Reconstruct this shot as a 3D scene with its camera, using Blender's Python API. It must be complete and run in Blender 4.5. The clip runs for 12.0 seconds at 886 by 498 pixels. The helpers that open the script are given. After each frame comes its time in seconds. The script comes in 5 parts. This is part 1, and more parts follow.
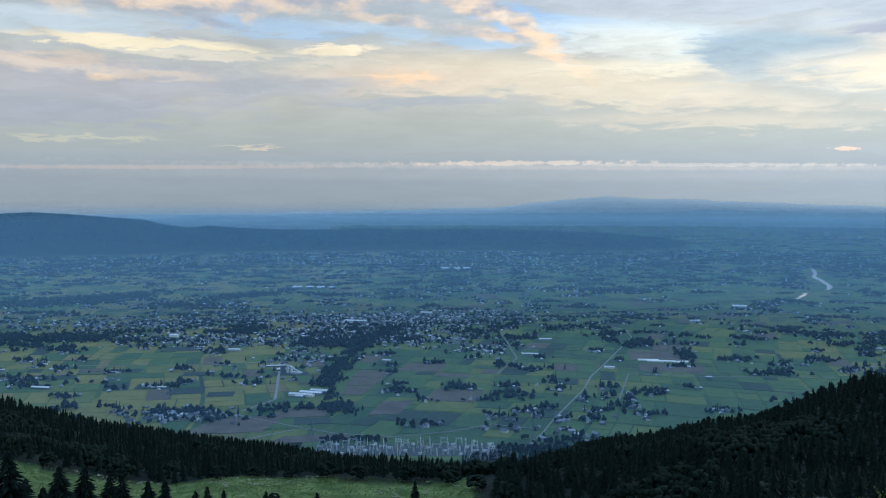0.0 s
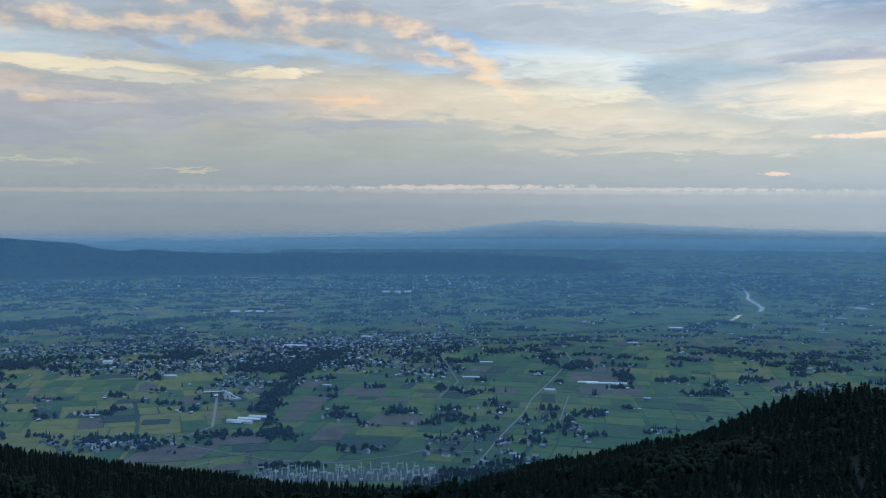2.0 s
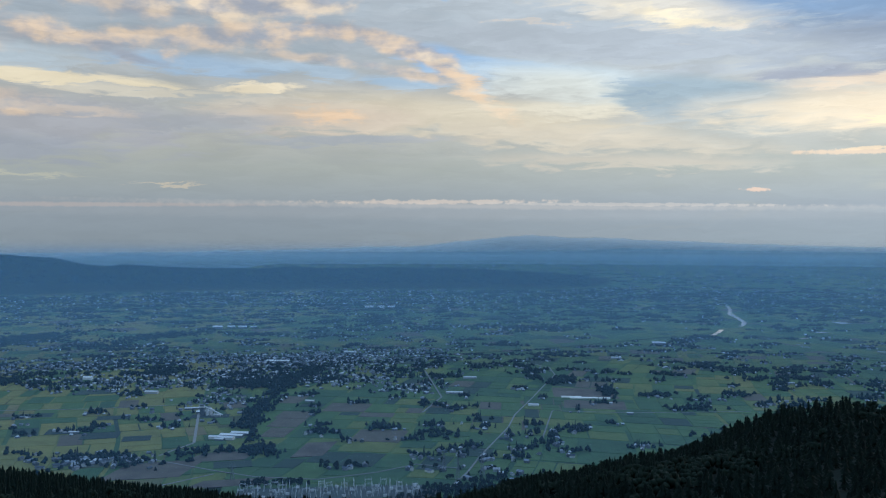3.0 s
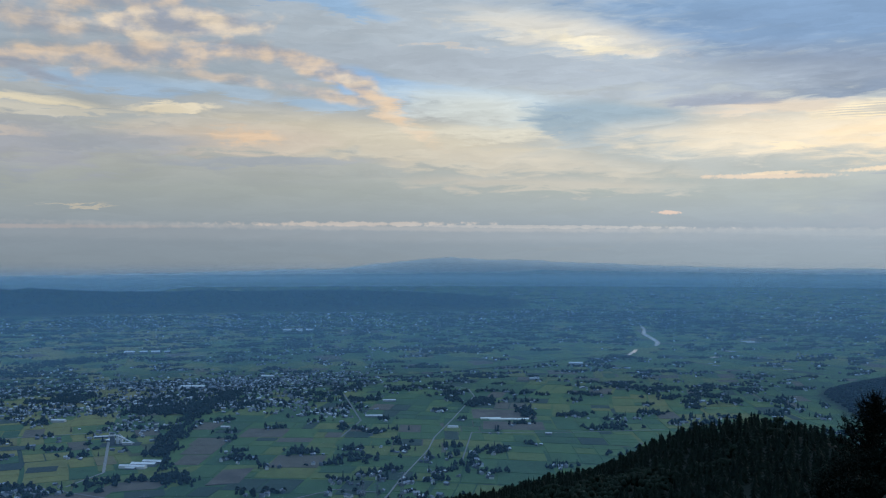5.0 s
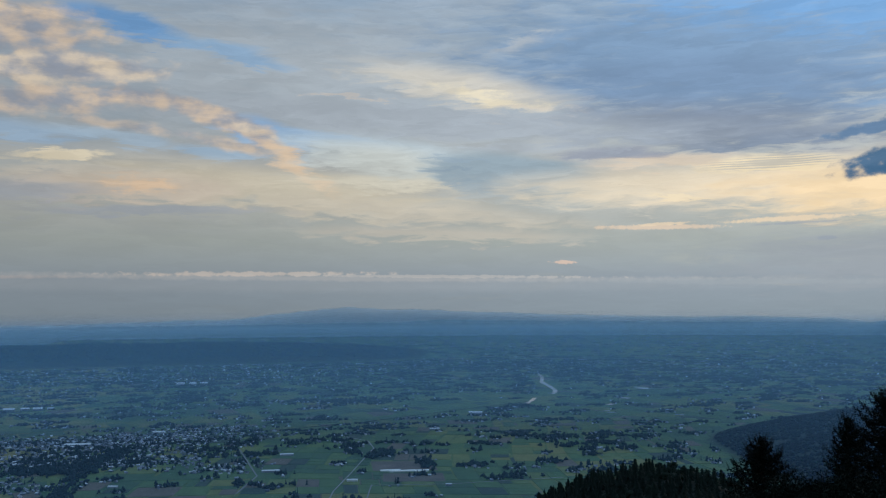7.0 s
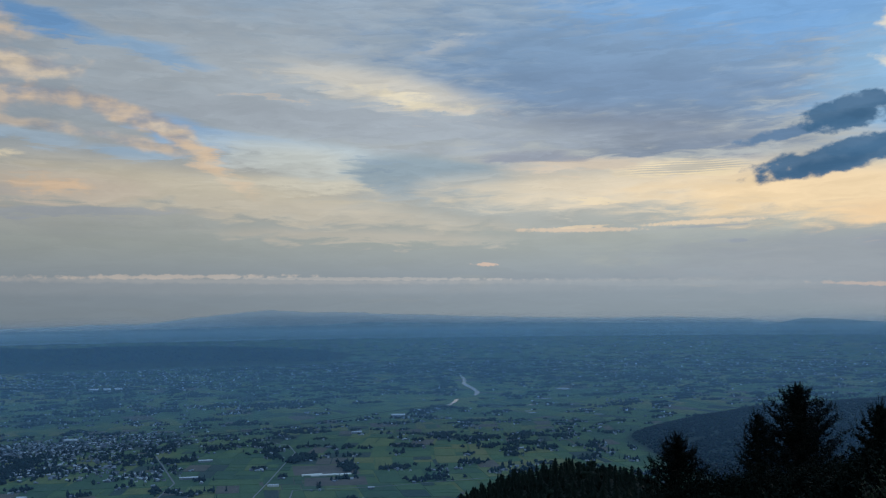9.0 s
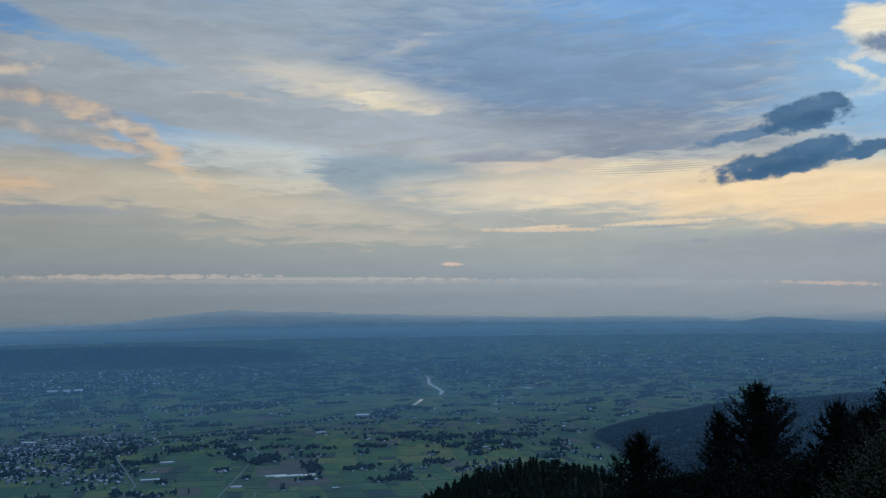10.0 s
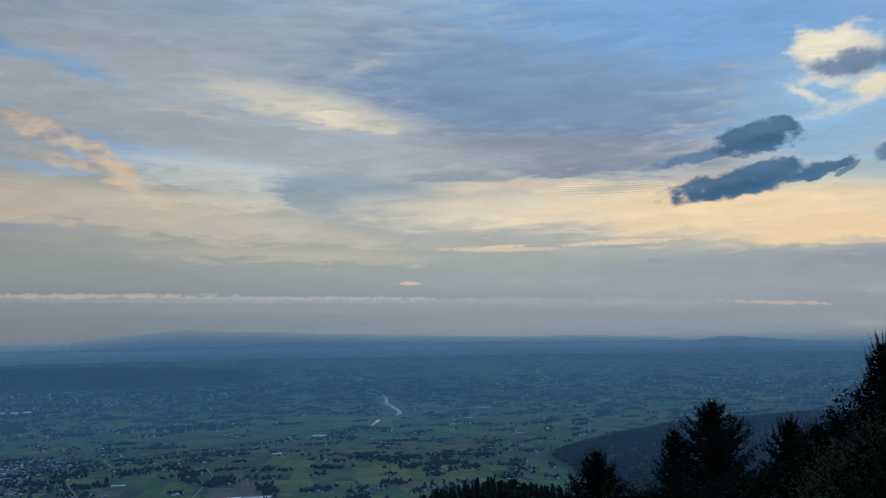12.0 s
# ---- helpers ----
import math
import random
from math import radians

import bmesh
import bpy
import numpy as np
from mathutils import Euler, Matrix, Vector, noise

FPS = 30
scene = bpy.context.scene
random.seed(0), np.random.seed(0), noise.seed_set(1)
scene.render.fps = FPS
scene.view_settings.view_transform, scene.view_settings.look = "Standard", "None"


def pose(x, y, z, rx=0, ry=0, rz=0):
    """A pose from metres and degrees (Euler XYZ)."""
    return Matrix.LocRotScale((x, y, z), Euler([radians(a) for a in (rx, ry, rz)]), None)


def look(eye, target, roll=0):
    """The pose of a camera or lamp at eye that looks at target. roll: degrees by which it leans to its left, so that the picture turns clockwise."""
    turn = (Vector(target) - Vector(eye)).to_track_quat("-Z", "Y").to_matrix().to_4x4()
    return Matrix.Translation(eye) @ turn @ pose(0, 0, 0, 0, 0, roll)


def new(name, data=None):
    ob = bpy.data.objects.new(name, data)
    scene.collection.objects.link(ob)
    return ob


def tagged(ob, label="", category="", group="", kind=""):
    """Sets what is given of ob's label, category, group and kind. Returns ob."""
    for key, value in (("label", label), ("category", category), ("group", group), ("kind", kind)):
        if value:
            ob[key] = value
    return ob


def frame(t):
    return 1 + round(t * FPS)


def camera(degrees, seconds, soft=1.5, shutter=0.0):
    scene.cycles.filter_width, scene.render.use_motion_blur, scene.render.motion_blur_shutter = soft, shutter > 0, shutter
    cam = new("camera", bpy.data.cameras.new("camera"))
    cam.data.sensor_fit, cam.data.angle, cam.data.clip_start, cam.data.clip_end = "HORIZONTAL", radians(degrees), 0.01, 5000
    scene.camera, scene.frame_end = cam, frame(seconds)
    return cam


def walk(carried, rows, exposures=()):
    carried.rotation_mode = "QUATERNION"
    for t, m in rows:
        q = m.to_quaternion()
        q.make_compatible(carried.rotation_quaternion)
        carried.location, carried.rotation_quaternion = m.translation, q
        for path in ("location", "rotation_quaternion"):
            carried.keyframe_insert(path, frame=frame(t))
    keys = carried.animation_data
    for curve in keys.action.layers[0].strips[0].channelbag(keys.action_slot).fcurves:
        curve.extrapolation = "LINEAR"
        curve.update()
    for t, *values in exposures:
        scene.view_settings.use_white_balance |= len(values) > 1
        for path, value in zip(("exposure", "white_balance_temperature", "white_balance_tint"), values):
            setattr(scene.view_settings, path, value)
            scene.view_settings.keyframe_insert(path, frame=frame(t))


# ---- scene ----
H = 340.0                       # the lookout's height over the plain
cam = camera(52.41, 12.0, 1.1)
# seconds, turn to the right, upward tilt, lean (degrees): a standing viewer pans along the basin
ROWS = [
    (0.0, 0.00, -2.98, 0.00), (0.5, 0.99, -2.63, 0.06), (1.0, 1.98, -2.19, 0.02), (1.5, 2.80, -1.74, 0.03),
    (2.0, 3.76, -1.48, -0.05), (2.5, 4.46, -1.14, -0.07), (3.0, 4.81, -0.53, -0.07), (5.0, 9.94, 0.88, 0.04),
    (5.5, 11.53, 1.83, 0.17), (6.0, 13.36, 2.78, 0.27), (6.5, 15.06, 3.51, 0.31), (7.0, 16.34, 4.02, 0.41),
    (9.0, 21.28, 4.12, 0.75), (9.5, 22.43, 4.08, 0.85), (10.0, 23.52, 4.07, 0.86), (10.5, 24.62, 4.07, 0.95),
    (11.0, 25.38, 4.20, 0.98), (11.5, 25.77, 4.67, 0.96), (12.0, 26.22, 5.27, 0.95),
]
walk(cam, [(t, pose(0, 0, H, 90, 0, -turn) @ pose(0, 0, 0, up, 0, 0) @ pose(0, 0, 0, 0, 0, -lean)) for t, turn, up, lean in ROWS],
     [(0.0, 0.40, 6150, 6), (2.0, 0.18, 6150, 6), (3.0, 0.11, 6150, 6), (5.0, -0.02, 6150, 6), (7.0, -0.27, 6200, 6), (9.0, -0.36, 6200, 6), (12.0, -0.40, 6200, 6)])


# ---- world and sun ----
def srgb(r, g, b):
    return tuple(c / 12.92 if c < 0.04045 else ((c + 0.055) / 1.055) ** 2.4 for c in (r / 255, g / 255, b / 255))


class Nodes:
    """A short way to write node trees."""

    def __init__(self, tree):
        self.tree = tree

    def add(self, kind, operation=""):
        n = self.tree.nodes.new(kind)
        if operation:
            n.operation = operation
        return n

    def put(self, socket, v):
        if isinstance(v, bpy.types.NodeSocket):
            self.tree.links.new(v, socket)
        elif v is not None:
            if socket.type == "RGBA" and len(v) == 3:
                v = (*v, 1)
            socket.default_value = v

    def math(self, op, a, b=None, c=None, clamp=False):
        n = self.add("ShaderNodeMath", op)
        n.use_clamp = clamp
        for i, v in enumerate((a, b, c)):
            self.put(n.inputs[i], v)
        return n.outputs[0]

    def noise(self, vec, scale, detail=4.0, rough=0.55, distortion=0.0):
        n = self.add("ShaderNodeTexNoise")
        self.put(n.inputs["Vector"], vec)
        for k, v in (("Scale", scale), ("Detail", detail), ("Roughness", rough), ("Distortion", distortion)):
            self.put(n.inputs[k], v)
        return n.outputs["Fac"]

    def mapped(self, vec, loc=(0, 0, 0), rot=(0, 0, 0), scale=(1, 1, 1), kind="POINT"):
        n = self.add("ShaderNodeMapping")
        n.vector_type = kind
        self.put(n.inputs[0], vec)
        n.inputs[1].default_value, n.inputs[2].default_value, n.inputs[3].default_value = loc, rot, scale
        return n.outputs[0]

    def span(self, v, a, b, c=0.0, d=1.0, smooth=True):
        n = self.add("ShaderNodeMapRange")
        n.interpolation_type = "SMOOTHSTEP" if smooth else "LINEAR"
        for i, x in enumerate((v, a, b, c, d)):
            self.put(n.inputs[i], x)
        return n.outputs[0]

    def mix(self, f, a, b, kind="MIX"):
        n = self.add("ShaderNodeMix")
        n.data_type, n.blend_type = "RGBA", kind
        self.put(n.inputs[0], f)
        self.put(n.inputs[6], a)
        self.put(n.inputs[7], b)
        return n.outputs[2]

    def ramp(self, v, stops, kind="LINEAR"):
        n = self.add("ShaderNodeValToRGB")
        n.color_ramp.interpolation = kind
        e = n.color_ramp.elements
        while len(e) < len(stops):
            e.new(0.5)
        for el, (p, c) in zip(e, stops):
            el.position, el.color = p, (*c, 1)
        self.put(n.inputs[0], v)
        return n.outputs[0]


SUN_TURN, SUN_UP = 62.0, 9.0
world = bpy.data.worlds.new("evening_sky")
scene.world = world
world.use_nodes = True
W = Nodes(world.node_tree)
W.tree.nodes.clear()
sky = W.add("ShaderNodeTexSky")
sky.sky_type, sky.sun_disc, sky.sun_elevation, sky.sun_rotation = "NISHITA", False, radians(SUN_UP), radians(SUN_TURN)
sky.altitude, sky.air_density, sky.dust_density, sky.ozone_density = 400, 1.0, 1.5, 2.0
clear_sky = W.mix(1.0, sky.outputs[0], (0.10, 0.10, 0.10), "MULTIPLY")
xyz = W.add("ShaderNodeSeparateXYZ")
W.put(xyz.inputs[0], W.add("ShaderNodeTexCoord").outputs["Generated"])
turn_deg = W.math("MULTIPLY", W.math("ARCTAN2", xyz.outputs[0], xyz.outputs[1]), 57.2958)
up_deg = W.math("MULTIPLY", W.math("ARCSINE", xyz.outputs[2]), 57.2958)
flat = W.add("ShaderNodeCombineXYZ")
W.put(flat.inputs[0], turn_deg)
W.put(flat.inputs[1], up_deg)
flat = flat.outputs[0]
streaks = W.noise(W.mapped(flat, scale=(0.13, 0.75, 1)), 1.0, 6, 0.6, 0.6)
fine = W.noise(W.mapped(flat, loc=(7, 3, 0), scale=(0.35, 1.9, 1)), 1.0, 6, 0.6, 0.4)
puffs = W.noise(W.mapped(flat, loc=(2, 9, 0), scale=(0.75, 1.15, 1)), 1.0, 7, 0.6, 0.2)
bent = W.add("ShaderNodeVectorMath", "ADD")
W.put(bent.inputs[0], flat)
shift = W.add("ShaderNodeCombineXYZ")
W.put(shift.inputs[0], W.math("MULTIPLY_ADD", streaks, 6.0, -3.0))
W.put(shift.inputs[1], W.math("MULTIPLY_ADD", fine, 1.6, -0.8))
W.put(bent.inputs[1], shift.outputs[0])
bent = bent.outputs[0]

def heaps_at(dx, dy):
    return W.noise(W.mapped(flat, loc=(3 + 0.50 * dx, 6 + 0.95 * dy, 0), scale=(0.50, 0.95, 1)), 1.0, 6, 0.50, 0.15)


heaps = heaps_at(0, 0)
relief = W.span(W.math("SUBTRACT", heaps, heaps_at(0.9, 0.8)), -0.26, 0.27)   # the side of each heap that faces the low sun
ripples = W.math("MULTIPLY_ADD", W.math("SINE", W.math("ADD", W.math("MULTIPLY", up_deg, 44.0), W.math("MULTIPLY", streaks, 22.0))), 0.22, 0.5)
billows = W.noise(W.mapped(flat, loc=(11, 4, 0), scale=(0.85, 1.25, 1)), 1.0, 4, 0.5, 0.0)
crests = W.noise(W.mapped(flat, loc=(5, 1, 0), scale=(1.6, 2.2, 1)), 1.0, 6, 0.6, 0.1)
veil = W.ramp(W.span(up_deg, -10, 40, smooth=False), [
    (0.0, srgb(126, 140, 154)), (0.196, srgb(142, 153, 163)), (0.222, srgb(148, 158, 168)), (0.242, srgb(152, 161, 171)),
    (0.256, srgb(160, 168, 174)), (0.29, srgb(172, 177, 174)), (0.33, srgb(184, 185, 180)), (0.38, srgb(186, 188, 187)), (0.44, srgb(172, 182, 192)),
    (0.56, srgb(166, 182, 200)), (0.72, srgb(160, 196, 236)), (1.0, srgb(166, 208, 255))])
aloft = W.span(up_deg, 2.5, 7.5)   # the air near the horizon is smooth
veil = W.mix(W.math("MULTIPLY", W.span(streaks, 0.35, 0.68, 0.0, 0.22), aloft), veil, srgb(196, 196, 196))
veil = W.mix(W.math("MULTIPLY", W.span(fine, 0.40, 0.70, 0.0, 0.16), aloft), veil, srgb(150, 160, 176))
cover = W.span(W.math("MULTIPLY_ADD", up_deg, -0.004, streaks), 0.26, 0.46, 0.93, 1.0)
paint = W.mix(cover, clear_sky, veil)


def cloud(turn, up, wide, high, colour, amount, tilt=0.0, soft=1.0, rag=0.9, grain=None, warped=True, lit=None):
    """One bank of cloud in the sky: its middle and half its size in degrees, its colour, how dense, how soft and ragged its rim."""
    global paint
    v = W.mapped(bent if warped else flat, (turn, up, 0), (0, 0, radians(tilt)), (wide, high, 1), "TEXTURE")
    r = W.add("ShaderNodeVectorMath", "LENGTH")
    W.put(r.inputs[0], v)
    r = W.math("MULTIPLY_ADD", fine if grain is None else grain, -2.0 * rag, r.outputs["Value"])
    tone = colour if lit is None else W.mix(relief, colour, lit)
    paint = W.mix(W.span(r, 1.0 - rag + soft / 2, 1.0 - rag - soft / 2, 0.0, amount), paint, tone)


# wide grey and blue sheets
cloud(12.0, 14.2, 15.0, 3.2, srgb(188, 196, 205), 0.8, -6, 1.2)
cloud(33.0, 15.4, 14.0, 3.4, srgb(130, 159, 194), 0.9, -4, 1.1)
cloud(33.0, 13.6, 11.0, 1.6, srgb(128, 152, 184), 0.8, -4, 1.0)
cloud(44.0, 18.2, 16.0, 2.6, srgb(128, 172, 222), 0.95, -8, 1.0, 0.6)
cloud(51.0, 13.0, 6.0, 3.6, srgb(150, 188, 224), 0.9, 0, 1.0, 0.6)
cloud(51.5, 8.2, 4.5, 1.3, srgb(176, 198, 205), 0.8, 0, 1.0, 0.6)
cloud(33.0, 11.2, 8.5, 1.30, srgb(138, 149, 168), 0.9, -5, 1.2)
cloud(37.0, 10.1, 4.8, 0.42, srgb(134, 147, 168), 0.85, 2, 1.2)
cloud(27.5, 9.8, 3.2, 0.4, srgb(156, 162, 178), 0.85, 0, 0.9)
cloud(15.0, 12.1, 15.0, 1.0, srgb(180, 188, 199), 0.8, -4, 1.1)
cloud(46.0, 3.0, 11.0, 1.7, srgb(158, 164, 172), 0.85, 0, 1.0)
cloud(52.0, 4.0, 4.0, 0.7, srgb(150, 156, 170), 0.7, 0, 1.0)
# openings of blue
cloud(-23.5, 10.5, 6.0, 0.7, srgb(194, 208, 220), 0.8, 0, 1.1)
cloud(-11.0, 10.7, 4.5, 0.6, srgb(172, 198, 226), 0.8, -2, 1.1)
cloud(5.2, 11.1, 2.4, 0.7, srgb(150, 188, 232), 0.9, -20, 1.0)
cloud(2.6, 9.9, 2.4, 0.35, srgb(172, 198, 224), 0.8, -6, 1.0)
cloud(8.5, 10.9, 5.5, 0.45, srgb(164, 196, 232), 0.85, -7, 1.0)
cloud(13.0, 10.0, 7.0, 0.9, srgb(204, 217, 226), 0.85, -6, 1.1)
cloud(-3.0, 17.2, 3.4, 0.7, srgb(120, 168, 222), 0.9, -12, 0.9)
cloud(3.0, 16.0, 4.0, 0.5, srgb(150, 186, 224), 0.75, -10, 1.0)
cloud(-14.0, 17.0, 7.0, 1.0, srgb(168, 196, 226), 0.6, -6, 1.1)
cloud(-4.0, 10.6, 3.5, 0.4, srgb(180, 202, 224), 0.7, -6, 1.0)
# sunlit cream and peach sheets
cloud(5.0, 7.8, 11.0, 1.25, srgb(224, 212, 190), 0.85, -4, 1.2)
cloud(-3.0, 7.7, 6.0, 0.9, srgb(220, 204, 188), 0.8, 0, 1.1)
cloud(13.5, 6.4, 10.0, 0.7, srgb(216, 206, 190), 0.7, -4, 1.2)
cloud(16.0, 4.9, 8.0, 0.4, srgb(208, 199, 186), 0.7, -2, 1.1)
cloud(14.6, 8.3, 3.0, 0.35, srgb(228, 224, 212), 0.8, 4, 1.0)
cloud(-20.5, 6.9, 10.0, 1.5, srgb(178, 179, 187), 0.9, 0, 1.0)
cloud(-24.0, 5.3, 8.0, 0.9, srgb(164, 170, 182), 0.8, 0, 1.0)
cloud(-9.5, 7.2, 5.0, 0.5, srgb(176, 180, 188), 0.75, 2, 1.0)
cloud(-1.0, 6.3, 6.0, 0.28, srgb(172, 177, 186), 0.75, 1, 1.0)
cloud(-19.0, 9.5, 5.8, 0.36, srgb(240, 226, 198), 0.95, -1, 0.7)
cloud(-14.5, 8.9, 5.0, 0.25, srgb(222, 214, 198), 0.8, 0, 0.9)
cloud(-7.0, 9.42, 2.7, 0.30, srgb(244, 229, 202), 0.92, 2, 0.8, 0.5, puffs)
cloud(-7.0, 8.5, 4.0, 0.25, srgb(214, 206, 194), 0.7, 3, 0.9)
cloud(-23.5, 8.1, 4.0, 0.45, srgb(218, 201, 188), 0.8, 0, 1.0, 0.9, puffs)
cloud(-18.5, 7.6, 3.5, 0.3, srgb(214, 200, 188), 0.7, 0, 1.0, 0.9, puffs)
cloud(-20.6, 7.35, 0.8, 0.2, srgb(240, 212, 182), 0.6, 0, 1.2, 0.8, crests, False)
cloud(-2.7, 7.8, 1.6, 0.45, srgb(242, 210, 178), 0.85, 0, 1.0, 0.9, puffs)
cloud(-22.0, 3.8, 4.5, 0.12, srgb(194, 193, 178), 0.7, 0, 0.9, 0.8)
cloud(-12.0, 3.4, 2.2, 0.07, srgb(206, 196, 180), 0.8, 0, 0.9, 0.8)
# heaped clouds along the opening, grey with peach sides towards the sun
GREY, PEACH, CREAM = srgb(166, 171, 185), srgb(238, 213, 188), srgb(246, 226, 202)
for turn, up, wide, high, tilt, amount, soft, rag, lit in (
        (-23.5, 12.2, 5.0, 0.9, -2, 0.65, 1.3, 1.3, PEACH), (-17.5, 11.7, 4.2, 0.65, -6, 0.8, 1.0, 1.3, PEACH), (-14.2, 10.9, 2.2, 0.28, -14, 0.7, 1.0, 1.2, GREY),
        (-14.5, 13.9, 4.0, 0.7, -6, 0.7, 1.2, 1.4, PEACH), (-11.0, 16.4, 5.6, 1.5, 0, 0.92, 0.9, 0.8, PEACH), (-8.8, 12.4, 6.4, 0.75, 4, 0.85, 1.1, 1.1, PEACH),
        (-6.8, 14.4, 5.2, 0.85, 3, 0.95, 0.6, 0.65, CREAM), (-2.2, 13.0, 2.8, 0.5, -6, 0.85, 0.9, 1.2, PEACH), (2.2, 12.1, 3.6, 0.62, -17, 0.92, 0.7, 0.75, PEACH),
        (4.9, 10.9, 2.1, 0.55, -30, 0.92, 0.8, 0.75, CREAM), (3.0, 10.4, 2.6, 0.32, -10, 0.7, 1.1, 1.3, PEACH), (-3.2, 11.3, 3.4, 0.3, -4, 0.6, 1.2, 1.4, PEACH)):
    cloud(turn, up, wide, high, GREY, amount, tilt, soft, rag, heaps, False, lit)
cloud(6.4, 9.8, 1.7, 0.5, srgb(240, 212, 184), 0.85, -38, 1.2, 0.9, puffs)
cloud(7.2, 8.9, 2.2, 0.45, srgb(240, 214, 186), 0.7, -30, 1.1, 0.9, puffs)
# the bright break, the grey wedge and the gold towards the sun
cloud(17.5, 14.2, 6.0, 1.0, srgb(224, 217, 206), 0.85, -10, 1.1)
cloud(19.4, 13.45, 2.6, 0.36, srgb(250, 236, 208), 0.85, -12, 1.5, 1.2, puffs)
cloud(22.0, 16.8, 1.8, 0.30, srgb(210, 206, 200), 0.35, 14, 1.5, 1.1, puffs)
cloud(21.6, 12.85, 1.2, 0.14, srgb(222, 212, 200), 0.7, -6, 0.9, 1.0, crests)
cloud(10.0, 13.6, 2.4, 0.14, srgb(214, 204, 196), 0.6, -3, 0.9, 1.1, crests)
cloud(12.6, 9.5, 4.6, 0.95, srgb(218, 220, 214), 0.8, -8, 1.2)
cloud(12.0, 8.2, 5.0, 0.4, srgb(226, 218, 200), 0.7, -4, 1.0)
cloud(21.2, 8.4, 5.6, 1.5, srgb(160, 177, 190), 0.95, -8, 0.5, 0.5)
cloud(17.0, 9.75, 1.9, 0.12, srgb(156, 174, 192), 0.5, -6, 0.7, 0.7)
cloud(16.6, 9.1, 1.7, 0.10, srgb(152, 170, 188), 0.55, 2, 0.7, 0.7)
cloud(17.6, 8.2, 1.6, 0.09, srgb(156, 174, 190), 0.45, 3, 0.7, 0.7)
cloud(25.0, 7.0, 5.0, 0.8, srgb(188, 192, 190), 0.8, 0, 1.1)
cloud(33.0, 7.6, 11.0, 1.2, srgb(236, 220, 196), 0.9, -1, 1.2, 0.6)
cloud(46.0, 6.9, 10.5, 1.7, srgb(250, 221, 180), 0.95, -2, 1.2, 0.6)
cloud(50.0, 5.6, 5.0, 0.7, srgb(250, 216, 174), 0.85, 0, 1.1, 0.6)
cloud(30.5, 9.2, 4.0, 0.4, srgb(226, 206, 184), 0.7, 0, 1.0)
cloud(36.0, 8.75, 3.6, 0.50, srgb(246, 226, 190), 0.85, 1, 0.9, 0.5)
cloud(36.6, 8.8, 2.6, 0.30, srgb(158, 166, 176), 0.5, 1, 0.9, 1.0, ripples, False)
cloud(29.8, 5.18, 3.8, 0.15, srgb(228, 206, 184), 0.85, -1, 0.7, 1.0, crests, False)
cloud(30.0, 5.35, 1.6, 0.10, srgb(236, 214, 186), 0.8, 2, 0.7, 1.2, crests, False)
cloud(37.5, 5.42, 3.2, 0.15, srgb(236, 213, 184), 0.85, 1, 0.7, 1.1, crests, False)
cloud(37.8, 5.15, 2.2, 0.07, srgb(160, 166, 176), 0.6, 1, 0.8, 1.0, crests, False)
cloud(31.5, 6.9, 1.6, 0.14, srgb(244, 224, 192), 0.8, -10, 0.8)
cloud(23.9, 3.10, 0.75, 0.11, srgb(224, 198, 182), 0.9, 0, 0.6, 1.5, crests, False)
cloud(51.0, 0.9, 6.0, 0.9, srgb(152, 158, 168), 0.9, 0, 1.2, 0.3, crests, False)
cloud(46.8, 1.42, 2.6, 0.10, srgb(212, 188, 174), 0.6, -3, 0.9, 1.6, crests, False)
cloud(39.5, 4.2, 0.5, 0.12, srgb(150, 158, 172), 0.6, 0, 0.9, 0.8, crests, False)
# the long low bank with its lit, heaped crest
cloud(6.0, 1.8, 30.0, 0.42, srgb(166, 172, 179), 0.45, -0.3, 1.2, 0.3, crests, False)
cloud(-18.0, 2.12, 12.0, 0.12, srgb(190, 180, 178), 0.6, 0.6, 1.0, 0.9, crests, False)
cloud(9.0, 2.18, 21.0, 0.16, srgb(190, 188, 188), 0.5, -0.6, 1.3, 1.0, crests, False)
cloud(4.5, 2.46, 6.5, 0.13, srgb(218, 204, 194), 0.7, 0.2, 0.9, 1.7, crests, False)
cloud(16.0, 2.28, 9.0, 0.10, srgb(202, 197, 194), 0.55, -0.8, 0.5, 1.4, crests, False)
cloud(34.0, 1.75, 9.0, 0.16, srgb(164, 171, 178), 0.55, -1.0, 1.0, 0.9, crests, False)
# the white tower and the two dark clouds near the sun
cloud(50.5, 15.7, 2.3, 1.5, srgb(214, 214, 212), 0.95, 0, 0.6, 1.2, heaps, False)
cloud(50.2, 16.3, 1.7, 0.8, srgb(248, 236, 212), 0.9, 0, 0.9, 1.3, heaps, False)
cloud(52.4, 13.6, 1.0, 0.7, srgb(250, 234, 202), 0.9, 10, 1.0, 1.0, puffs, False)
cloud(51.6, 15.1, 2.3, 0.65, srgb(112, 134, 164), 0.92, 4, 0.8, 1.0, puffs, False)
cloud(48.7, 13.6, 1.1, 0.22, srgb(236, 228, 210), 0.75, -30, 1.5, 1.4, crests, False)
cloud(50.4, 12.6, 1.8, 0.3, srgb(216, 220, 218), 0.6, 12, 1.6, 1.4, crests, False)
cloud(53.1, 9.9, 0.7, 0.5, srgb(100, 126, 158), 0.85, 10, 0.7, 1.0, billows, False)
DARK, DEEP = srgb(78, 112, 146), srgb(60, 97, 132)
